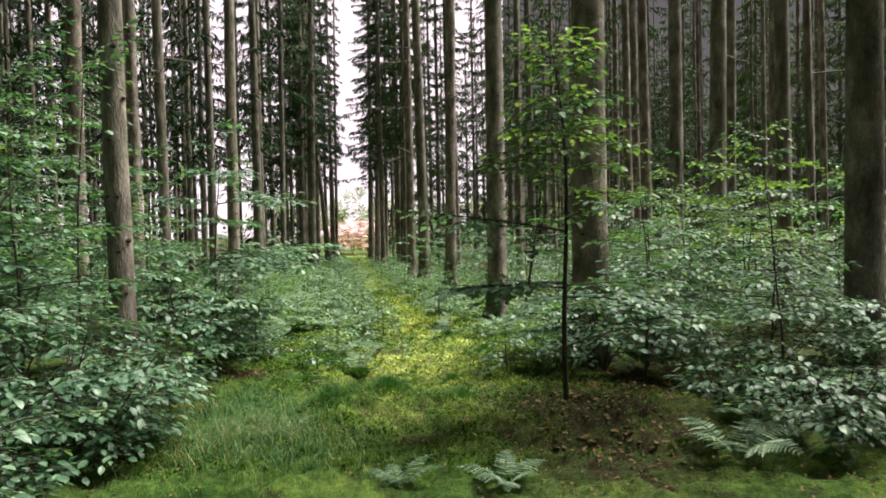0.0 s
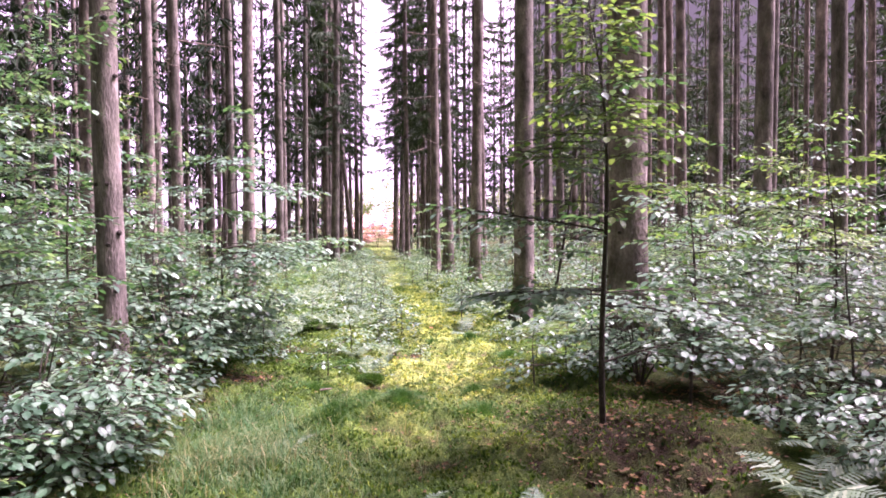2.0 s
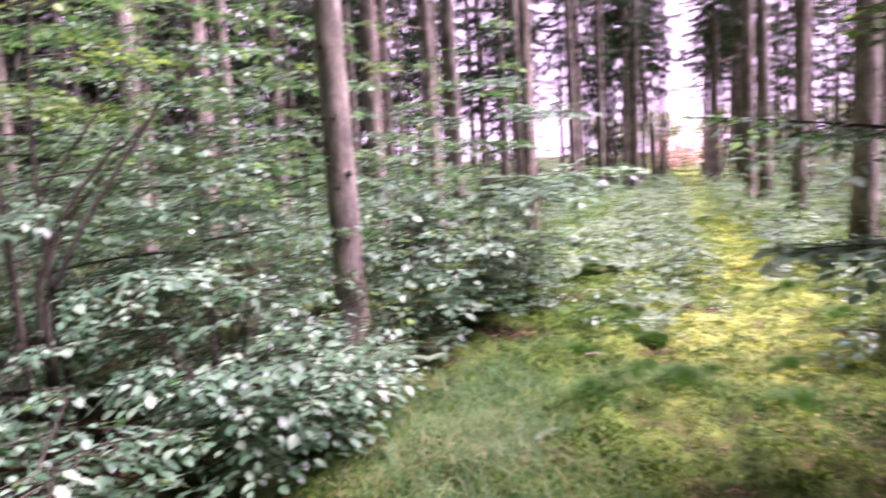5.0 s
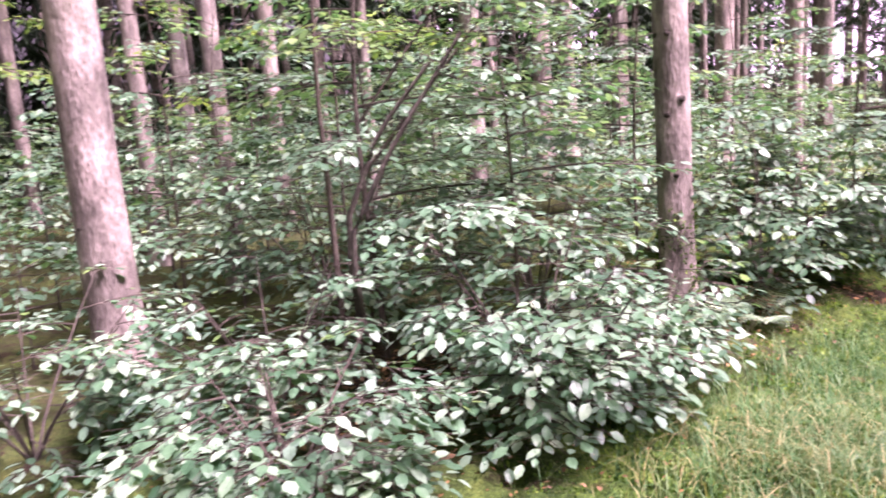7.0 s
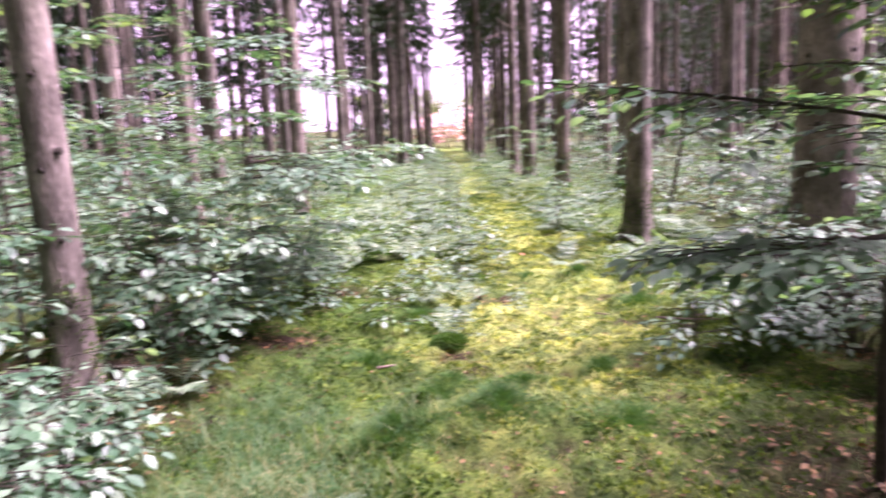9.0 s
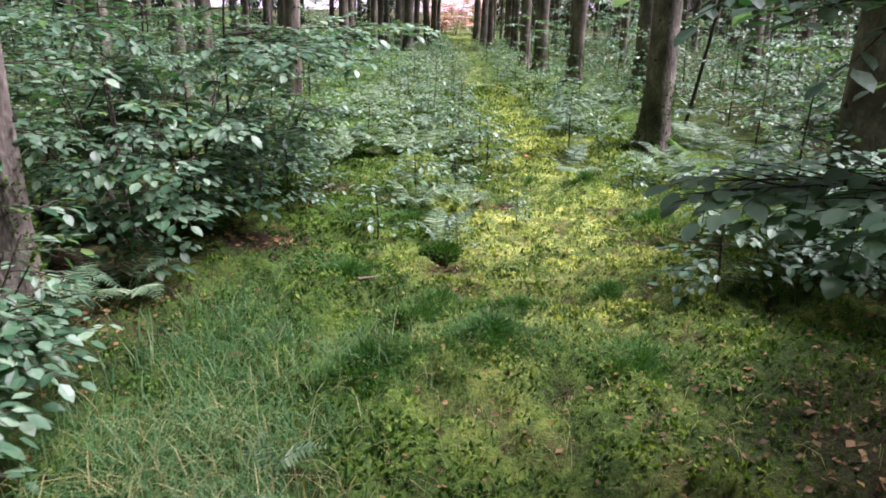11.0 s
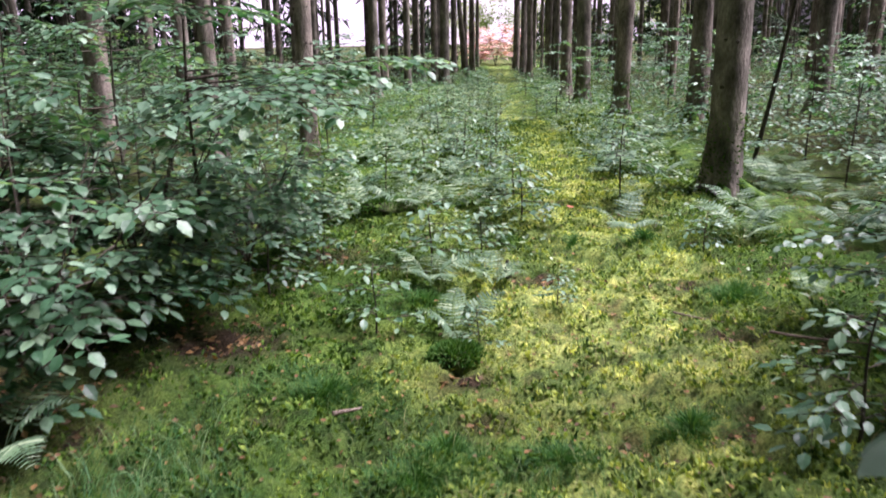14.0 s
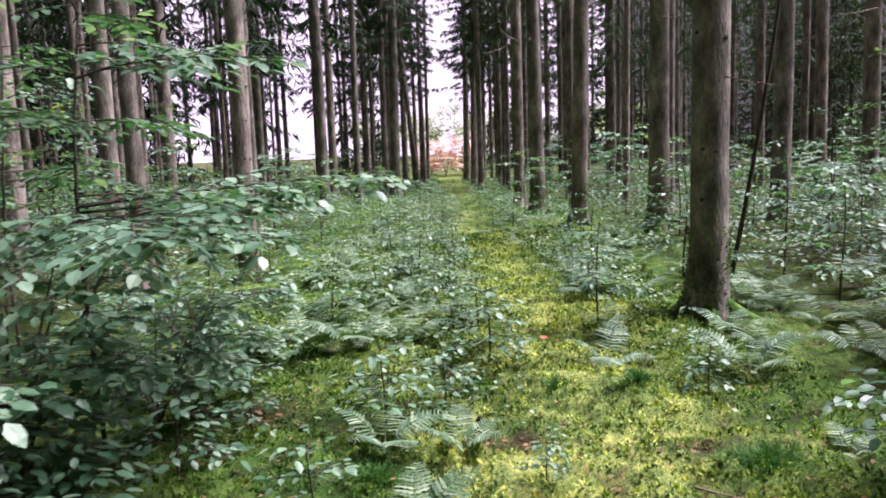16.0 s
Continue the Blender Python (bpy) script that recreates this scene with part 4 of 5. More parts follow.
# knee-high growth that reaches into the ride further on
for k in range(34):
    y = 13.2 + 22 * (k / 34) ** 1.3
    side = -1 if k % 3 else 1
    x = float(trail(y)) + side * urng.uniform(0.42, 1.15) + 0.25 * math.sin(0.9 * y)
    s = urng.uniform(0.34, 0.6)
    copy_thing(SRC[3] if y < 20 else FAR_SRC[1], pose(x, y, float(rise(x, y)) - 0.01, 0, 0, urng.uniform(0, 360)) @ Matrix.Diagonal((s, s, s, 1)))


# ---- ferns ----
def frond_mesh(seed, pairs=15):
    """A fern frond 1 m long along x, arching, with toothed leaflets in pairs."""
    r = np.random.default_rng(seed)
    s = np.linspace(0, 1, 10)
    line = np.stack([0.88 * s, 0.03 * np.sin(4 * s), 0.62 * s - 0.55 * s ** 2.2], 1)
    tv, tf = tube(line, 0.005 * (1 - 0.85 * s) + 0.0006, 4)
    shape = (np.array([(0, 0, 0), (.15, .11, 0), (.3, .05, .01), (.42, .10, 0), (.58, .04, 0), (.7, .07, 0), (1, 0, -.06), (.7, -.07, 0), (.58, -.04, 0), (.42, -.10, 0), (.3, -.05, .01), (.15, -.11, 0)]),
             [(0, 2, 1), (0, 10, 2), (0, 11, 10), (2, 4, 3), (2, 10, 4), (10, 8, 4), (10, 9, 8), (4, 6, 5), (4, 8, 6), (8, 7, 6)])
    pos, along, size = [], [], []
    for i in range(pairs):
        k = 0.24 + 0.75 * i / pairs
        p = [np.interp(k, s, line[:, c]) for c in range(3)]
        w = 0.24 * math.sin(math.pi * min(1, (1.02 - k) / 0.8 * 0.62)) ** 0.9
        for sg in (1, -1):
            pos.append(p), size.append(w * r.uniform(0.9, 1.1) + 0.01)
            along.append((0.35, sg, -0.12 + r.normal(0, 0.08)))
    lv = blades(shape, pos, along, np.tile((0.2, 0, 1.0), (len(pos), 1)) + r.normal(0, 0.1, (len(pos), 3)), size)
    return mesh_of("frond", *join([(tv, tf), lv]), MAT_FERN)


FRONDS = [frond_mesh(s) for s in (91, 92, 93)]
ferng = np.random.default_rng(25)


def fern(x, y, size, fronds, aim=None, spread=360, upright=0.0):
    root = new("fern")
    root.matrix_basis = pose(x, y, float(rise(x, y)) - 0.005)
    tagged(root, "green wood fern with arching toothed fronds in the moss", "fern", group="ferns of the forest floor")
    for i in range(fronds):
        az = (aim if aim is not None else 0) + (i + ferng.uniform(-0.3, 0.3)) * spread / fronds
        s = size * ferng.uniform(0.75, 1.1)
        part("frond", FRONDS[int(ferng.integers(3))], root, m=pose(0, 0, 0, ferng.uniform(-12, 12), -upright + ferng.uniform(-14, 10), az) @ Matrix.Diagonal((s, s, s, 1)))
    return root


for x, y, s, n in ((2.0, 10.35, 0.55, 6), (2.9, 10.2, 0.5, 5), (-0.2, 9.3, 0.42, 5), (0.17, 9.25, 0.36, 5), (0.87, 4.4, 0.36, 6), (0.25, 4.4, 0.34, 6),
                   (-0.5, 5.6, 0.3, 4), (2.3, 4.4, 0.5, 6), (2.7, 4.9, 0.45, 6), (-1.75, 6.75, 0.5, 7), (-1.55, 7.15, 0.42, 6), (-2.1, 6.3, 0.45, 6), (1.9, 12.9, 0.5, 6), (1.6, 13.6, 0.45, 6),
                   (2.9, 12.4, 0.6, 6), (3.4, 11.6, 0.6, 6), (2.0, 14.8, 0.5, 6), (1.5, 15.6, 0.45, 5), (-1.0, 11.6, 0.4, 5), (-0.5, 12.2, 0.4, 5), (-0.2, 13.2, 0.4, 5), (-1.2, 12.8, 0.45, 6),
                   (0.15, 11.9, 0.35, 5), (-0.9, 14.0, 0.45, 6), (-0.3, 15.0, 0.4, 5), (-1.3, 15.8, 0.45, 6), (2.5, 16.3, 0.5, 6), (3.2, 13.8, 0.55, 6), (1.75, 17.0, 0.45, 5), (-1.0, 10.9, 0.35, 5),
                   (4.0, 12.8, 0.6, 6), (4.7, 13.6, 0.6, 6), (-1.5, 10.9, 0.4, 5), (-1.2, 17.5, 0.45, 5), (-0.4, 17.3, 0.4, 5), (1.95, 9.0, 0.25, 4)):
    fern(x, y, s, n, ferng.uniform(0, 360), upright=18)

fern(0.0, 8.6, 0.42, 4, 20, upright=30)
for k in range(90):
    y = 10.5 + 17 * ferng.uniform() ** 1.4
    x = ferng.uniform(-1.5, 0.35) if k % 5 < 3 else ferng.uniform(1.15, 3.2)
    if math.hypot(x - 2.2, y - 11.8) > 0.45:
        fern(x, y, ferng.uniform(0.3, 0.55), 4, ferng.uniform(0, 360), upright=15)

# ---- seedlings on the path ----
SEED = [sapling(-0.22, 9.62, 0.5, 111, branches=9, reach=0.3, first=0.3, thick=0.006, leaf=0.065, name="beech_seedling", label="small dark-stemmed beech seedling in the moss", group="seedlings on the path"),
        sapling(0.4, 10.75, 0.55, 112, branches=11, reach=0.36, first=0.2, thick=0.007, leaf=0.065, name="beech_seedling", label="small bushy beech seedling in the moss", group="seedlings on the path"),
        sapling(-0.42, 8.55, 0.42, 113, branches=8, reach=0.27, first=0.3, thick=0.005, leaf=0.06, name="beech_seedling", label="small dark-stemmed beech seedling in the moss", group="seedlings on the path")]
for i, (x, y, s) in enumerate(((0.1, 10.0, .8), (0.35, 11.5, .8), (-0.9, 9.5, .9), (0.0, 12.6, 1), (-0.6, 13.1, 1), (0.3, 13.6, .9), (-0.9, 12.3, 1.1), (-0.2, 14.3, 1.1),
                               (0.2, 15.6, 1), (-0.7, 16.4, 1.2), (1.45, 7.25, 1.0), (1.4, 12.6, 1.0), (1.7, 14.0, 1.1), (-0.3, 18.5, 1.2), (0.25, 19.5, 1.1), (-0.8, 20, 1.3), (1.3, 19.5, 1.2), (0.0, 22, 1.3), (-0.9, 24, 1.5),
                               (0.9, 25, 1.3), (0.1, 27, 1.4), (1.6, 9.9, .7), (-1.15, 9.1, 1.0), (0.12, 8.42, .6), (0.55, 8.9, .5), (1.9, 7.9, .9))):
    copy_thing(SEED[i % 3], pose(x, y, float(rise(x, y)) - 0.005, 0, 0, 77 * i) @ Matrix.Diagonal((s, s, s, 1)))


# ---- stumps, mound, sticks, single leaves ----
def lump(name, x, y, rx, ry, h, seed, material, label, category):
    r = np.random.default_rng(seed)
    rings, sides = 9, 22
    v = []
    ph = r.uniform(0, 6.28, 6)
    for i in range(rings):
        q = i / (rings - 1)
        for k in range(sides):
            a = 2 * np.pi * k / sides
            w = 1 + 0.18 * math.sin(3 * a + ph[0]) + 0.12 * math.sin(5 * a + ph[1] + 3 * q) + r.normal(0, 0.05)
            c = math.cos(q * math.pi / 2) ** 0.55
            v.append((rx * w * c * math.cos(a), ry * w * c * math.sin(a), h * math.sin(q * math.pi / 2) * (1 + r.normal(0, 0.06)) - 0.04 * (i == 0)))
    f = [(i * sides + k, i * sides + (k + 1) % sides, (i + 1) * sides + (k + 1) % sides, (i + 1) * sides + k) for i in range(rings - 1) for k in range(sides)]
    ob = new(name, mesh_of(name, v, f, material, True))
    ob.matrix_basis = pose(x, y, float(rise(x, y)) - 0.01)
    return tagged(ob, label, category)


MAT_STUMP = bark_material("rotten_wood", (0.012, 0.010, 0.007), (0.03, 0.026, 0.017), (0.06, 0.05, 0.033), 2.0, 0.9)
MAT_DARKMOSS = leaf_material("dark_moss", (0.025, 0.085, 0.016), (0.06, 0.15, 0.032), (0.12, 0.21, 0.055), 0.8, 0.2, 0.15)


def moss_coat(body, n, rx, ry, h, seed, size):
    """Short dark moss shoots all over a lump."""
    r = np.random.default_rng(seed)
    a, q = r.uniform(0, 6.28, n), r.uniform(0, 1, n) ** 0.7
    c = np.cos(q * np.pi / 2) ** 0.55
    nrm = np.stack([np.cos(a) * c, np.sin(a) * c, 0.3 + q], 1)
    p = np.stack([rx * c * np.cos(a), ry * c * np.sin(a), h * np.sin(q * np.pi / 2)], 1)
    part("moss_coat", mesh_of("moss_coat", *blades(TUFT, p, nrm + r.normal(0, 0.5, (n, 3)), r.normal(0, 1, (n, 3)), r.uniform(0.5, 1, n) * size), MAT_DARKMOSS), body, "dark green moss")["kind"] = "stuff"


TUFT = (np.array([(0, 0.16, 0), (0.5, 0.10, .02), (1, 0, 0), (0.5, -0.10, .02), (0, -0.16, 0)]), [(0, 1, 3, 4), (1, 2, 3)])
stump = lump("tree_stump", 0.02, 8.27, 0.11, 0.09, 0.06, 3, MAT_STUMP, "small rotten stump overgrown with dark moss", "stump")
moss_coat(stump, 1500, 0.13, 0.11, 0.07, 5, 0.045)
mound = lump("mossy_mound", -0.62, 10.75, 0.24, 0.16, 0.07, 4, MAT_STUMP, "dark mossy mound with a hollow edge", "mound")
moss_coat(mound, 1300, 0.26, 0.18, 0.075, 6, 0.03)
stub = lump("tree_stump", 0.28, 9.44, 0.022, 0.022, 0.11, 6, MAT_STUMP, "thin dark stub of a sapling in the moss", "stump")
moss_coat(stub, 90, 0.024, 0.024, 0.09, 7, 0.02)


def stick(x, y, L, az, thick, label, tilt=0.0, seed=1):
    r = np.random.default_rng(seed)
    s = np.linspace(0, 1, 7)
    line = np.stack([L * s, 0.03 * L * np.sin(5 * s + seed), L * math.sin(radians(tilt)) * s + thick * 0.7 + 0.01], 1)
    ob = new("stick", mesh_of("stick", *tube(line, thick * (1 - 0.6 * s), 6), MAT_TWIG, True))
    ob.matrix_basis = pose(x, y, float(rise(x, y)) + 0.015, 0, 0, az)
    return tagged(ob, label, "stick", group="dead sticks on the ground")


stick(-0.42, 7.48, 0.12, 30, 0.011, "short brown stick lying in the moss")
stick(1.15, 8.75, 0.35, -40, 0.006, "thin dark twig lying on the moss", 4, 2)
stick(1.5, 8.3, 0.45, -30, 0.008, "thin dark twig lying on the moss", 3, 3)
stick(-0.4, 9.9, 0.25, 60, 0.006, "thin dark twig lying on the moss", 3, 4)
# the dead leaning sapling behind the big trunk
pole_s = np.linspace(0, 1, 9)
pole_line = np.stack([0.85 * pole_s + 0.03 * np.sin(6 * pole_s), -0.3 * pole_s, 6.2 * pole_s - 0.05], 1)
pole = new("dead_sapling", mesh_of("dead_sapling", *tube(pole_line, 0.022 * (1 - 0.8 * pole_s) + 0.004, 7), MAT_STEM, True))
pole.matrix_basis = pose(3.05, 13.6, float(rise(3.05, 13.6)))
tagged(pole, "thin dead dark sapling leaning beside a spruce", "dead tree")


def fallen_leaf(x, y, size, az, material, label):
    ob = new("fallen_leaf", mesh_of("fallen_leaf", LEAF_FULL[0] * size, LEAF_FULL[1], material))
    ob.matrix_basis = pose(x, y, float(rise(x, y)) + 0.03, 8, -6, az)
    return tagged(ob, label, "leaf", group="fallen leaves on the moss")


fallen_leaf(-0.89, 6.61, 0.07, 20, MAT_DRY, "pale orange dry leaf lying in the grass")
fallen_leaf(0.81, 11.11, 0.10, 80, MAT_RED, "reddish leaf lying on the mossy path")
lrng = np.random.default_rng(35)
for k in range(60):
    x, y = lrng.normal(1.2, 0.5), lrng.normal(5.6, 0.9)
    if k > 34:
        x, y = lrng.normal(-1.15, 0.22), lrng.normal(8.35, 0.22)
    if k > 48:
        x, y = lrng.uniform(-0.9, 1.7), lrng.uniform(6.5, 11)
    fallen_leaf(x, y, lrng.uniform(0.022, 0.038), lrng.uniform(0, 360), MAT_DRY, "brown dry beech leaf on the ground")


def scatter(n, box, seed, keep):
    r = np.random.default_rng(seed)
    x, y = r.uniform(box[0], box[1], n), r.uniform(box[2], box[3], n)
    k = r.uniform(0, 1, n) < keep(x, y)
    return x[k], y[k], r


# dry leaves and needles that nobody could count
x, y, r = scatter(22000, (-3, 4, 3.4, 12.5), 41, lambda x, y: 0.28 + 0.7 * bare_shade(x, y))
n = len(x)
a = r.uniform(0, 6.28, n)
litter = new("leaf_litter", mesh_of("leaf_litter", *blades(LEAF_LITE, np.stack([x, y, rise(x, y) + 0.012 + r.uniform(0, 0.02, n)], 1), np.stack([np.cos(a), np.sin(a), r.normal(0, 0.25, n)], 1),
             np.array([0, 0, 1.0]) + r.normal(0, 0.35, (n, 3)), r.uniform(0.012, 0.03, n) + 0.04 * r.uniform(0, 1, n) * bare_shade(x, y)), MAT_DRY))
tagged(litter, "brown beech leaves scattered over the soil", "leaf litter", kind="stuff")

# moss cushions: short upright shoots
TUFT = (np.array([(0, 0.10, 0), (0.5, 0.22, .10), (1, 0, -.12), (0.5, -0.22, .10), (0, -0.10, 0)]), [(0, 1, 3, 4), (1, 2, 3)])


def lumpy(x, y):
    return 0.5 + 0.5 * np.sin(4.3 * x + 2.9 * np.sin(2.1 * y)) * np.sin(3.7 * y + 2.3 * np.sin(2.7 * x))


x, y, r = scatter(215000, (-1.7, 2.4, 4.6, 19.0), 42, lambda x, y: np.clip((0.12 + 0.88 * np.maximum(cushion(x, y, 0.17, 2), 0.7 * cushion(x, y, 0.42, 1))) * (1 - 0.92 * bare_shade(x, y)) * np.clip(1.7 - np.abs(y - 8) / 5, 0.3, 1) * np.clip(2.0 - np.abs(x - 0.35) / 1.2, 0.3, 1), 0, 1))
n = len(x)
up = np.stack([r.normal(0, 0.8, n), r.normal(0, 0.8, n), np.ones(n)], 1)
moss = new("moss", mesh_of("moss", *blades(TUFT, np.stack([x, y, rise(x, y) - 0.002], 1), up, r.normal(0, 1, (n, 3)), r.uniform(0.018, 0.036, n) * (0.65 + 0.7 * cushion(x, y, 0.17, 2)) * np.clip(1 + (y - 10) / 9, 1, 1.9)), MAT_MOSS))
attr = moss.data.attributes.new("trod_lit", "FLOAT", "POINT")
attr.data.foreach_set("value", np.repeat(trod_lit(x, y), len(TUFT[0])).astype(np.float32))
tagged(moss, "yellow-green moss cushions over the path", "moss", kind="stuff")

# grass: long thin bent blades in tufts
GRASS = (np.array([(0, 0.008, 0), (0.4, 0.007, .07), (0.75, 0.005, .0), (1, 0, -.2), (0.75, -0.005, .0), (0.4, -0.007, .07), (0, -0.008, 0)]), [(0, 1, 5, 6), (1, 2, 4, 5), (2, 3, 4)])


def grassy(x, y):
    g = np.zeros_like(x)
    for cx, cy, rx, ry, h in ((-0.8, 5.7, 0.6, 0.8, 1.0), (-0.9, 6.9, 0.5, 0.7, 0.7), (0.3, 6.7, 0.42, 0.36, 1.0), (-0.3, 6.3, 0.45, 0.4, 1.0), (0.6, 5.0, 0.8, 0.7, 0.25), (0.0, 4.4, 1.2, 0.6, 0.5),
                              (0.9, 7.4, 0.6, 0.4, 0.15), (1.9, 10.4, 0.6, 0.5, 0.4), (-0.1, 7.3, 1.0, 0.5, 0.15), (0.0, 13.5, 1.5, 2.5, 0.2), (0.2, 20, 1.3, 6, 0.2)):
        g = np.maximum(g, h * np.exp(-(((x - cx) / rx) ** 2 + ((y - cy) / ry) ** 2)))
    return g * (0.08 + 0.92 * lumpy(2.3 * x, 2.3 * y) ** 2)


x, y, r = scatter(280000, (-2.2, 2.8, 3.5, 26), 43, lambda x, y: np.maximum(1.6 * grassy(x, y), 0.006))
n = len(x)
az = r.uniform(0, 6.28, n)
ln = r.uniform(0.5, 1.3, n)
up = np.stack([np.cos(az) * ln * 0.6, np.sin(az) * ln * 0.6, np.ones(n)], 1)
grass = new("grass", mesh_of("grass", *blades(GRASS, np.stack([x, y, rise(x, y) - 0.005], 1), up, np.stack([-np.cos(az), -np.sin(az), ln * 0.6], 1), r.uniform(0.05, 0.11, n) + 0.15 * r.uniform(0, 1, n) * np.clip(1.2 * np.exp(-((x + 0.8) / 0.7) ** 2 - ((y - 5.8) / 1.1) ** 2) + 0.25, 0, 1)), MAT_GRASS))
tagged(grass, "thin soft forest grass in loose tufts", "grass", kind="stuff")

# tall soft wisps beside the bushes, green and straw-coloured
MAT_STRAW = leaf_material("dry_grass", (0.10, 0.12, 0.045), (0.2, 0.2, 0.09), (0.34, 0.31, 0.17), 0.6, 0.3, 0.3)
WISP = (GRASS[0] * np.array([1, 1.3, 2.2]), GRASS[1])
for i, (cx, cy, rx, ry, n, mat) in enumerate(((-0.74, 5.6, 0.36, 0.55, 1700, MAT_GRASS), (-0.74, 5.5, 0.4, 0.6, 700, MAT_STRAW), (-0.9, 6.6, 0.3, 0.5, 700, MAT_GRASS), (-0.4, 4.9, 0.5, 0.4, 600, MAT_GRASS),
                                            (0.2, 6.0, 1.0, 0.8, 700, MAT_STRAW), (0.5, 8.0, 0.9, 1.3, 500, MAT_STRAW), (1.9, 10.4, 0.4, 0.3, 260, MAT_STRAW))):
    r = np.random.default_rng(260 + i)
    x, y, az = r.normal(cx, 0.6 * rx, n), r.normal(cy, 0.6 * ry, n), r.uniform(0, 6.28, n)
    ln = r.uniform(0.3, 1.3, n)
    up = np.stack([np.cos(az) * ln, np.sin(az) * ln, np.ones(n)], 1)
    wisps = new("grass", mesh_of("grass", *blades(WISP, np.stack([x, y, rise(x, y) - 0.005], 1), up, np.stack([-np.cos(az), -np.sin(az), ln], 1), r.uniform(0.09, 0.24, n) * (0.6 if cx > 0 else 1.0)), mat))
    tagged(wisps, "long soft forest grass bending over the moss" if mat is MAT_GRASS else "dry straw-coloured grass among the moss", "grass", kind="stuff")

# dark tussocks on the humps of the path
def tussock(x, y, rx, ry, n, seed):
    r = np.random.default_rng(seed)
    a, q = r.uniform(0, 6.28, n), np.abs(r.normal(0, 0.55, n))
    px, py = x + rx * q * np.cos(a), y + ry * q * np.sin(a)
    ob = new("grass_tussock", mesh_of("grass_tussock", *blades(TUSSOCK, np.stack([px, py, rise(px, py) - 0.005], 1), np.stack([0.3 * np.cos(a) * q + r.normal(0, 0.9, n), 0.3 * np.sin(a) * q + r.normal(0, 0.9, n), np.ones(n)], 1),
             np.stack([-np.cos(a), -np.sin(a), 0.6 + 0 * a], 1), r.uniform(0.035, 0.085, n) * np.clip(1.2 - 0.4 * q, 0.4, 1.2)), MAT_TUSSOCK))
    tagged(ob, "dense dark green grass tussock on a mossy hump", "grass", kind="stuff")


TUSSOCK = (GRASS[0] * np.array([1, 3.2, 1]), GRASS[1])
MAT_TUSSOCK = leaf_material("tussock_blade", (0.018, 0.08, 0.018), (0.05, 0.14, 0.038), (0.13, 0.245, 0.07), 0.6, 0.3, 0.2)
for i, (x, y, rx, ry, n) in enumerate(((0.27, 6.5, 0.34, 0.26, 5600), (-0.24, 6.28, 0.36, 0.26, 5600), (0.95, 7.5, 0.25, 0.14, 1800), (0.44, 7.2, 0.2, 0.15, 2000), (-0.5, 7.75, 0.42, 0.22, 3600), (1.5, 8.85, 0.3, 0.18, 2200), (0.9, 6.5, 0.35, 0.25, 3000), (-0.04, 7.05, 0.26, 0.16, 2200),
                                      (1.2, 9.9, 0.26, 0.14, 1500), (0.05, 7.25, 0.22, 0.12, 1200), (-0.2, 9.0, 0.3, 0.15, 1300), (0.75, 10.1, 0.2, 0.12, 900))):
    tussock(x, y, rx, ry, int(0.6 * n), 180 + i)

# low leafy ground cover under the trees, further off
x, y, r = scatter(120000, (-12, 14, 8, 45), 44, lambda x, y: np.clip((np.abs(x - 0.15) - 1.0) / 1.2, 0, 1) * np.clip((y - 12.5 + 4 * (np.abs(x) > 5.5)) / 2, 0, 1) * np.clip(1.3 - y / 45, 0.15, 1) * (0.25 + 0.75 * lumpy(0.8 * x, 0.8 * y)))
n = len(x)
az = r.uniform(0, 6.28, n)
cover = new("ground_cover", mesh_of("ground_cover", *blades(LEAF_LITE, np.stack([x, y, rise(x, y) + r.uniform(0.02, 0.42, n) * (0.4 + 0.6 * lumpy(0.9 * x + 1, 0.7 * y))], 1),
            np.stack([np.cos(az), np.sin(az), r.normal(-0.1, 0.3, n)], 1), np.array([0, 0, 1.0]) + r.normal(0, 0.4, (n, 3)), r.uniform(0.05, 0.095, n)), MAT_LEAF))
tagged(cover, "low leafy undergrowth covering the forest floor", "undergrowth", kind="stuff")

x, y, r = scatter(90000, (-1.6, 2.2, 9.4, 40), 45, lambda x, y: np.clip((np.abs(x - trail(y)) - np.where(x > trail(y), 0.45, np.interp(y, (11, 17), (0.2, 0.5)))) / 0.4, 0, 1) * np.clip((y - 9.0) / 3.0, 0, 1) * np.where(x > trail(y), 0.55, 1.0) * (0.12 + 0.88 * lumpy(1.3 * x, 1.3 * y) ** 2))
n = len(x)
az = r.uniform(0, 6.28, n)
herbs = new("herbs", mesh_of("herbs", *blades(LEAF_LITE, np.stack([x, y, rise(x, y) + r.uniform(0.01, 0.2, n) * lumpy(1.3 * x, 1.3 * y)], 1),
            np.stack([np.cos(az), np.sin(az), r.normal(0.1, 0.35, n)], 1), np.array([0, 0, 1.0]) + r.normal(0, 0.45, (n, 3)), r.uniform(0.03, 0.07, n)), MAT_FERN))
tagged(herbs, "small pale herbs and fern tips along the path", "herbs", kind="stuff")

# ---- the bright end of the ride ----
for i, (x, y, h, rr) in enumerate(((0.0, 50.0, 2.4, 1.2), (1.0, 52.5, 2.5, 1.4), (-0.9, 53.0, 2.4, 1.3))):
    bush(x, y, h, rr, 121 + i, 9, "shrub", "rosy pink shrub in the light at the end of the ride", 0.2, MAT_ROSY, False, 0, 0.1)


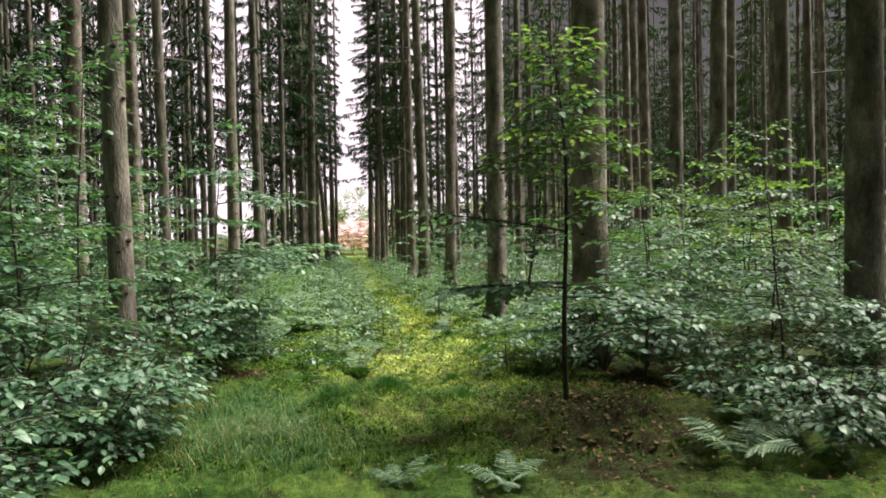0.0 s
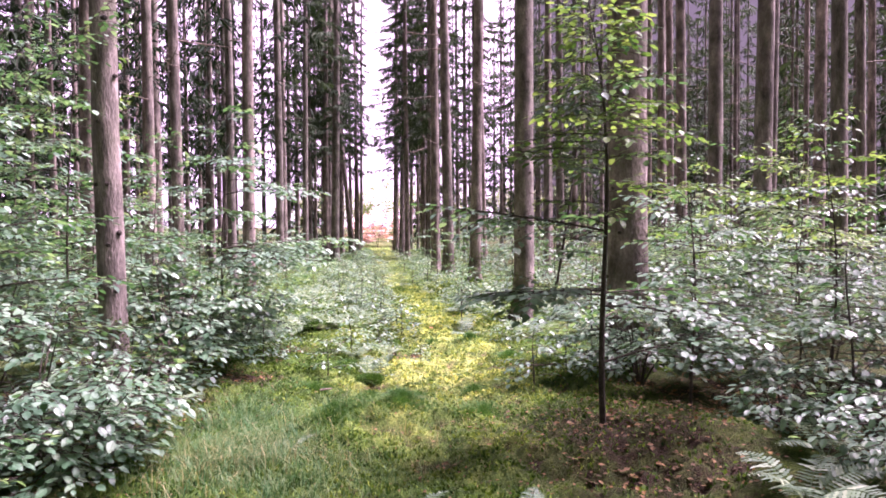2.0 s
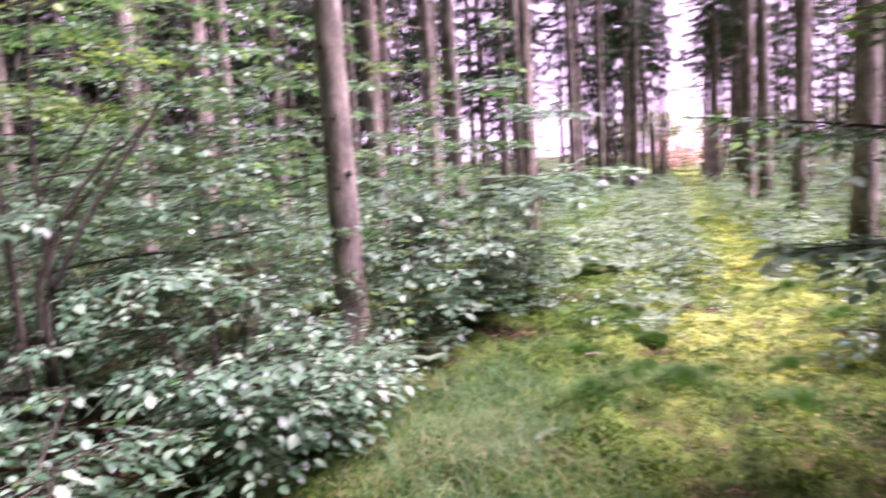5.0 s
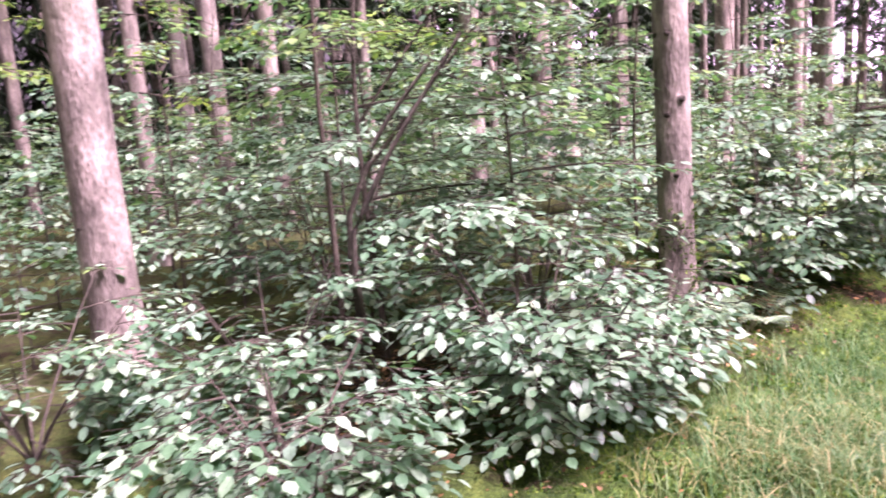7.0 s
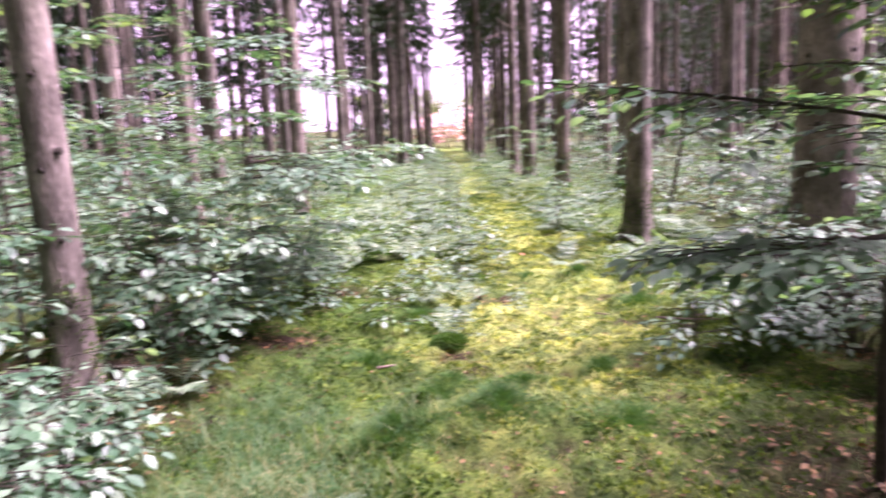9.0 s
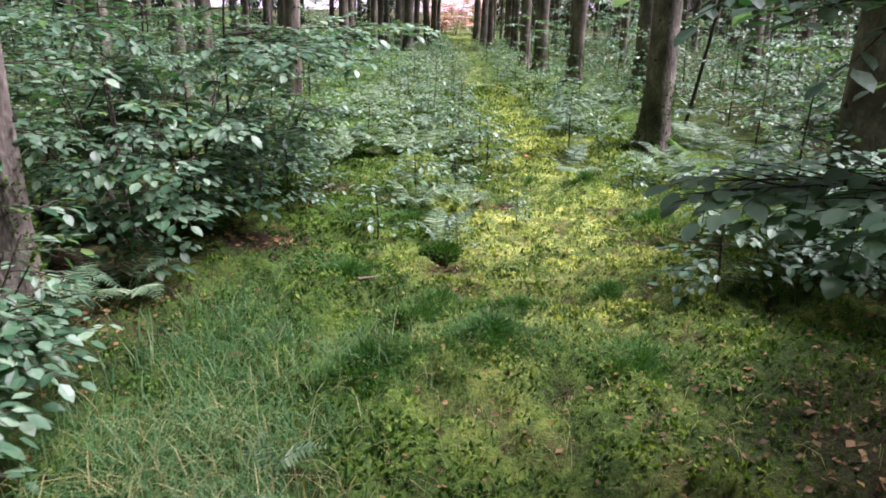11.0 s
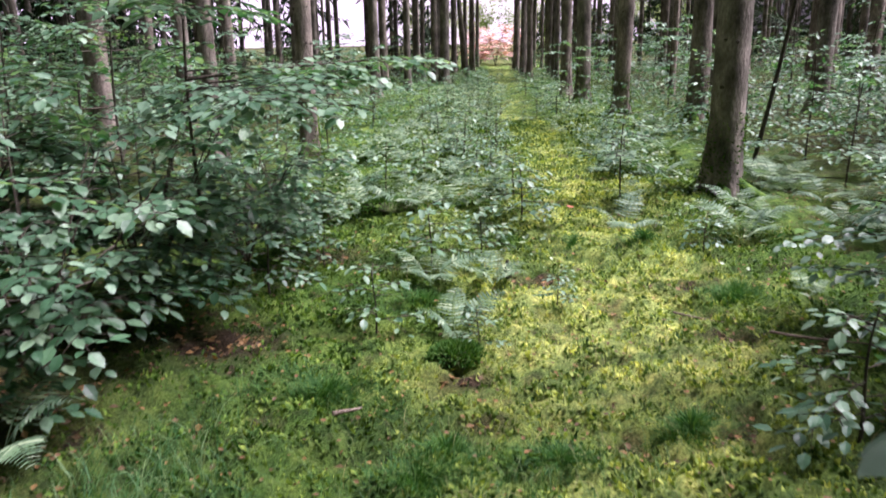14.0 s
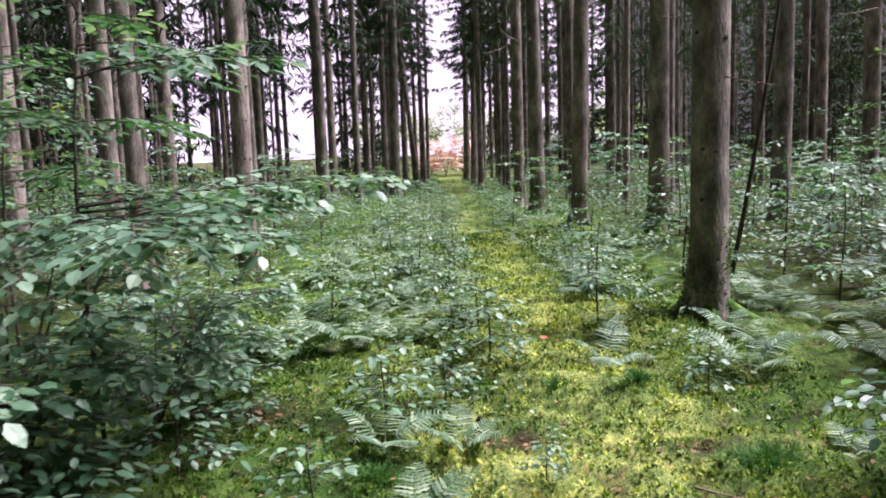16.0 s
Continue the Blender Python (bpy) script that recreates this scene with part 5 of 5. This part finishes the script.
def far_tree(x, y, h, w, seed):
    r = np.random.default_rng(seed)
    root = new("far_tree")
    root.matrix_basis = pose(x, y, float(rise(x, y)))
    tagged(root, "pale green leafy tree beyond the forest edge", "tree", group="trees beyond the forest")
    s = np.linspace(0, 1, 6)
    part("trunk", mesh_of("trunk", *tube(np.stack([0.2 * np.sin(3 * s), 0 * s, h * 0.85 * s - 0.1], 1), 0.18 * (1 - 0.8 * s), 7), MAT_STEM, True), root)
    n = 2600
    c = r.normal(0, 1, (26, 3)) * np.array([w * 0.33, w * 0.33, h * 0.2]) + np.array([0, 0, h * 0.55])
    p = c[r.integers(0, 26, n)] + r.normal(0, 0.42, (n, 3))
    p[:, 2] = np.maximum(p[:, 2], 0.3)
    lv = part("crown", mesh_of("crown", *blades(LEAF_LITE, p, r.normal(0, 1, (n, 3)), r.normal(0, 0.5, (n, 3)) + np.array([0, 0, 1.0]), r.uniform(0.18, 0.34, n)), MAT_PALE), root)
    lv["kind"] = "stuff"


for i in range(8):
    far_tree(-8 + 4.6 * i + (i % 3) * 0.8, 96 + (i * 7) % 11, 5.5 + (i * 5) % 4, 5.0, 140 + i)


# moss at the feet of the nearer trunks
for x, y, rad in ((2.22, 11.78, 0.155), (2.08, 22.3, 0.17), (2.42, 19.1, 0.15), (-2.15, 14.3, 0.12), (3.4, 17.6, 0.16), (2.56, 8.12, 0.2), (-1.98, 6.92, 0.11)):
    r = np.random.default_rng(int(100 * y))
    n = 2200
    a, h = r.uniform(0, 6.28, n), 0.75 * r.uniform(0, 1, n) ** 2.2
    keep = r.uniform(0, 1, n) < 0.25 + 0.75 * (np.sin(2 * a + y) * np.sin(9 * h + a) > -0.2)
    a, h = a[keep], h[keep]
    q = rad * (0.98 + 0.75 * np.exp(-h / 0.2) * 0.75)
    n = len(a)
    out = np.stack([np.cos(a), np.sin(a), 0.5 + 0 * a], 1)
    foot = new("trunk_moss", mesh_of("trunk_moss", *blades(TUFT, np.stack([q * np.cos(a), q * np.sin(a), h], 1), out + r.normal(0, 0.5, (n, 3)), r.normal(0, 1, (n, 3)), r.uniform(0.015, 0.035, n)), MAT_MOSS))
    foot.matrix_basis = pose(x, y, float(rise(x, y)) - 0.02)
    tagged(foot, "green moss collar round the foot of a spruce", "moss", group="moss on the tree feet", kind="stuff")
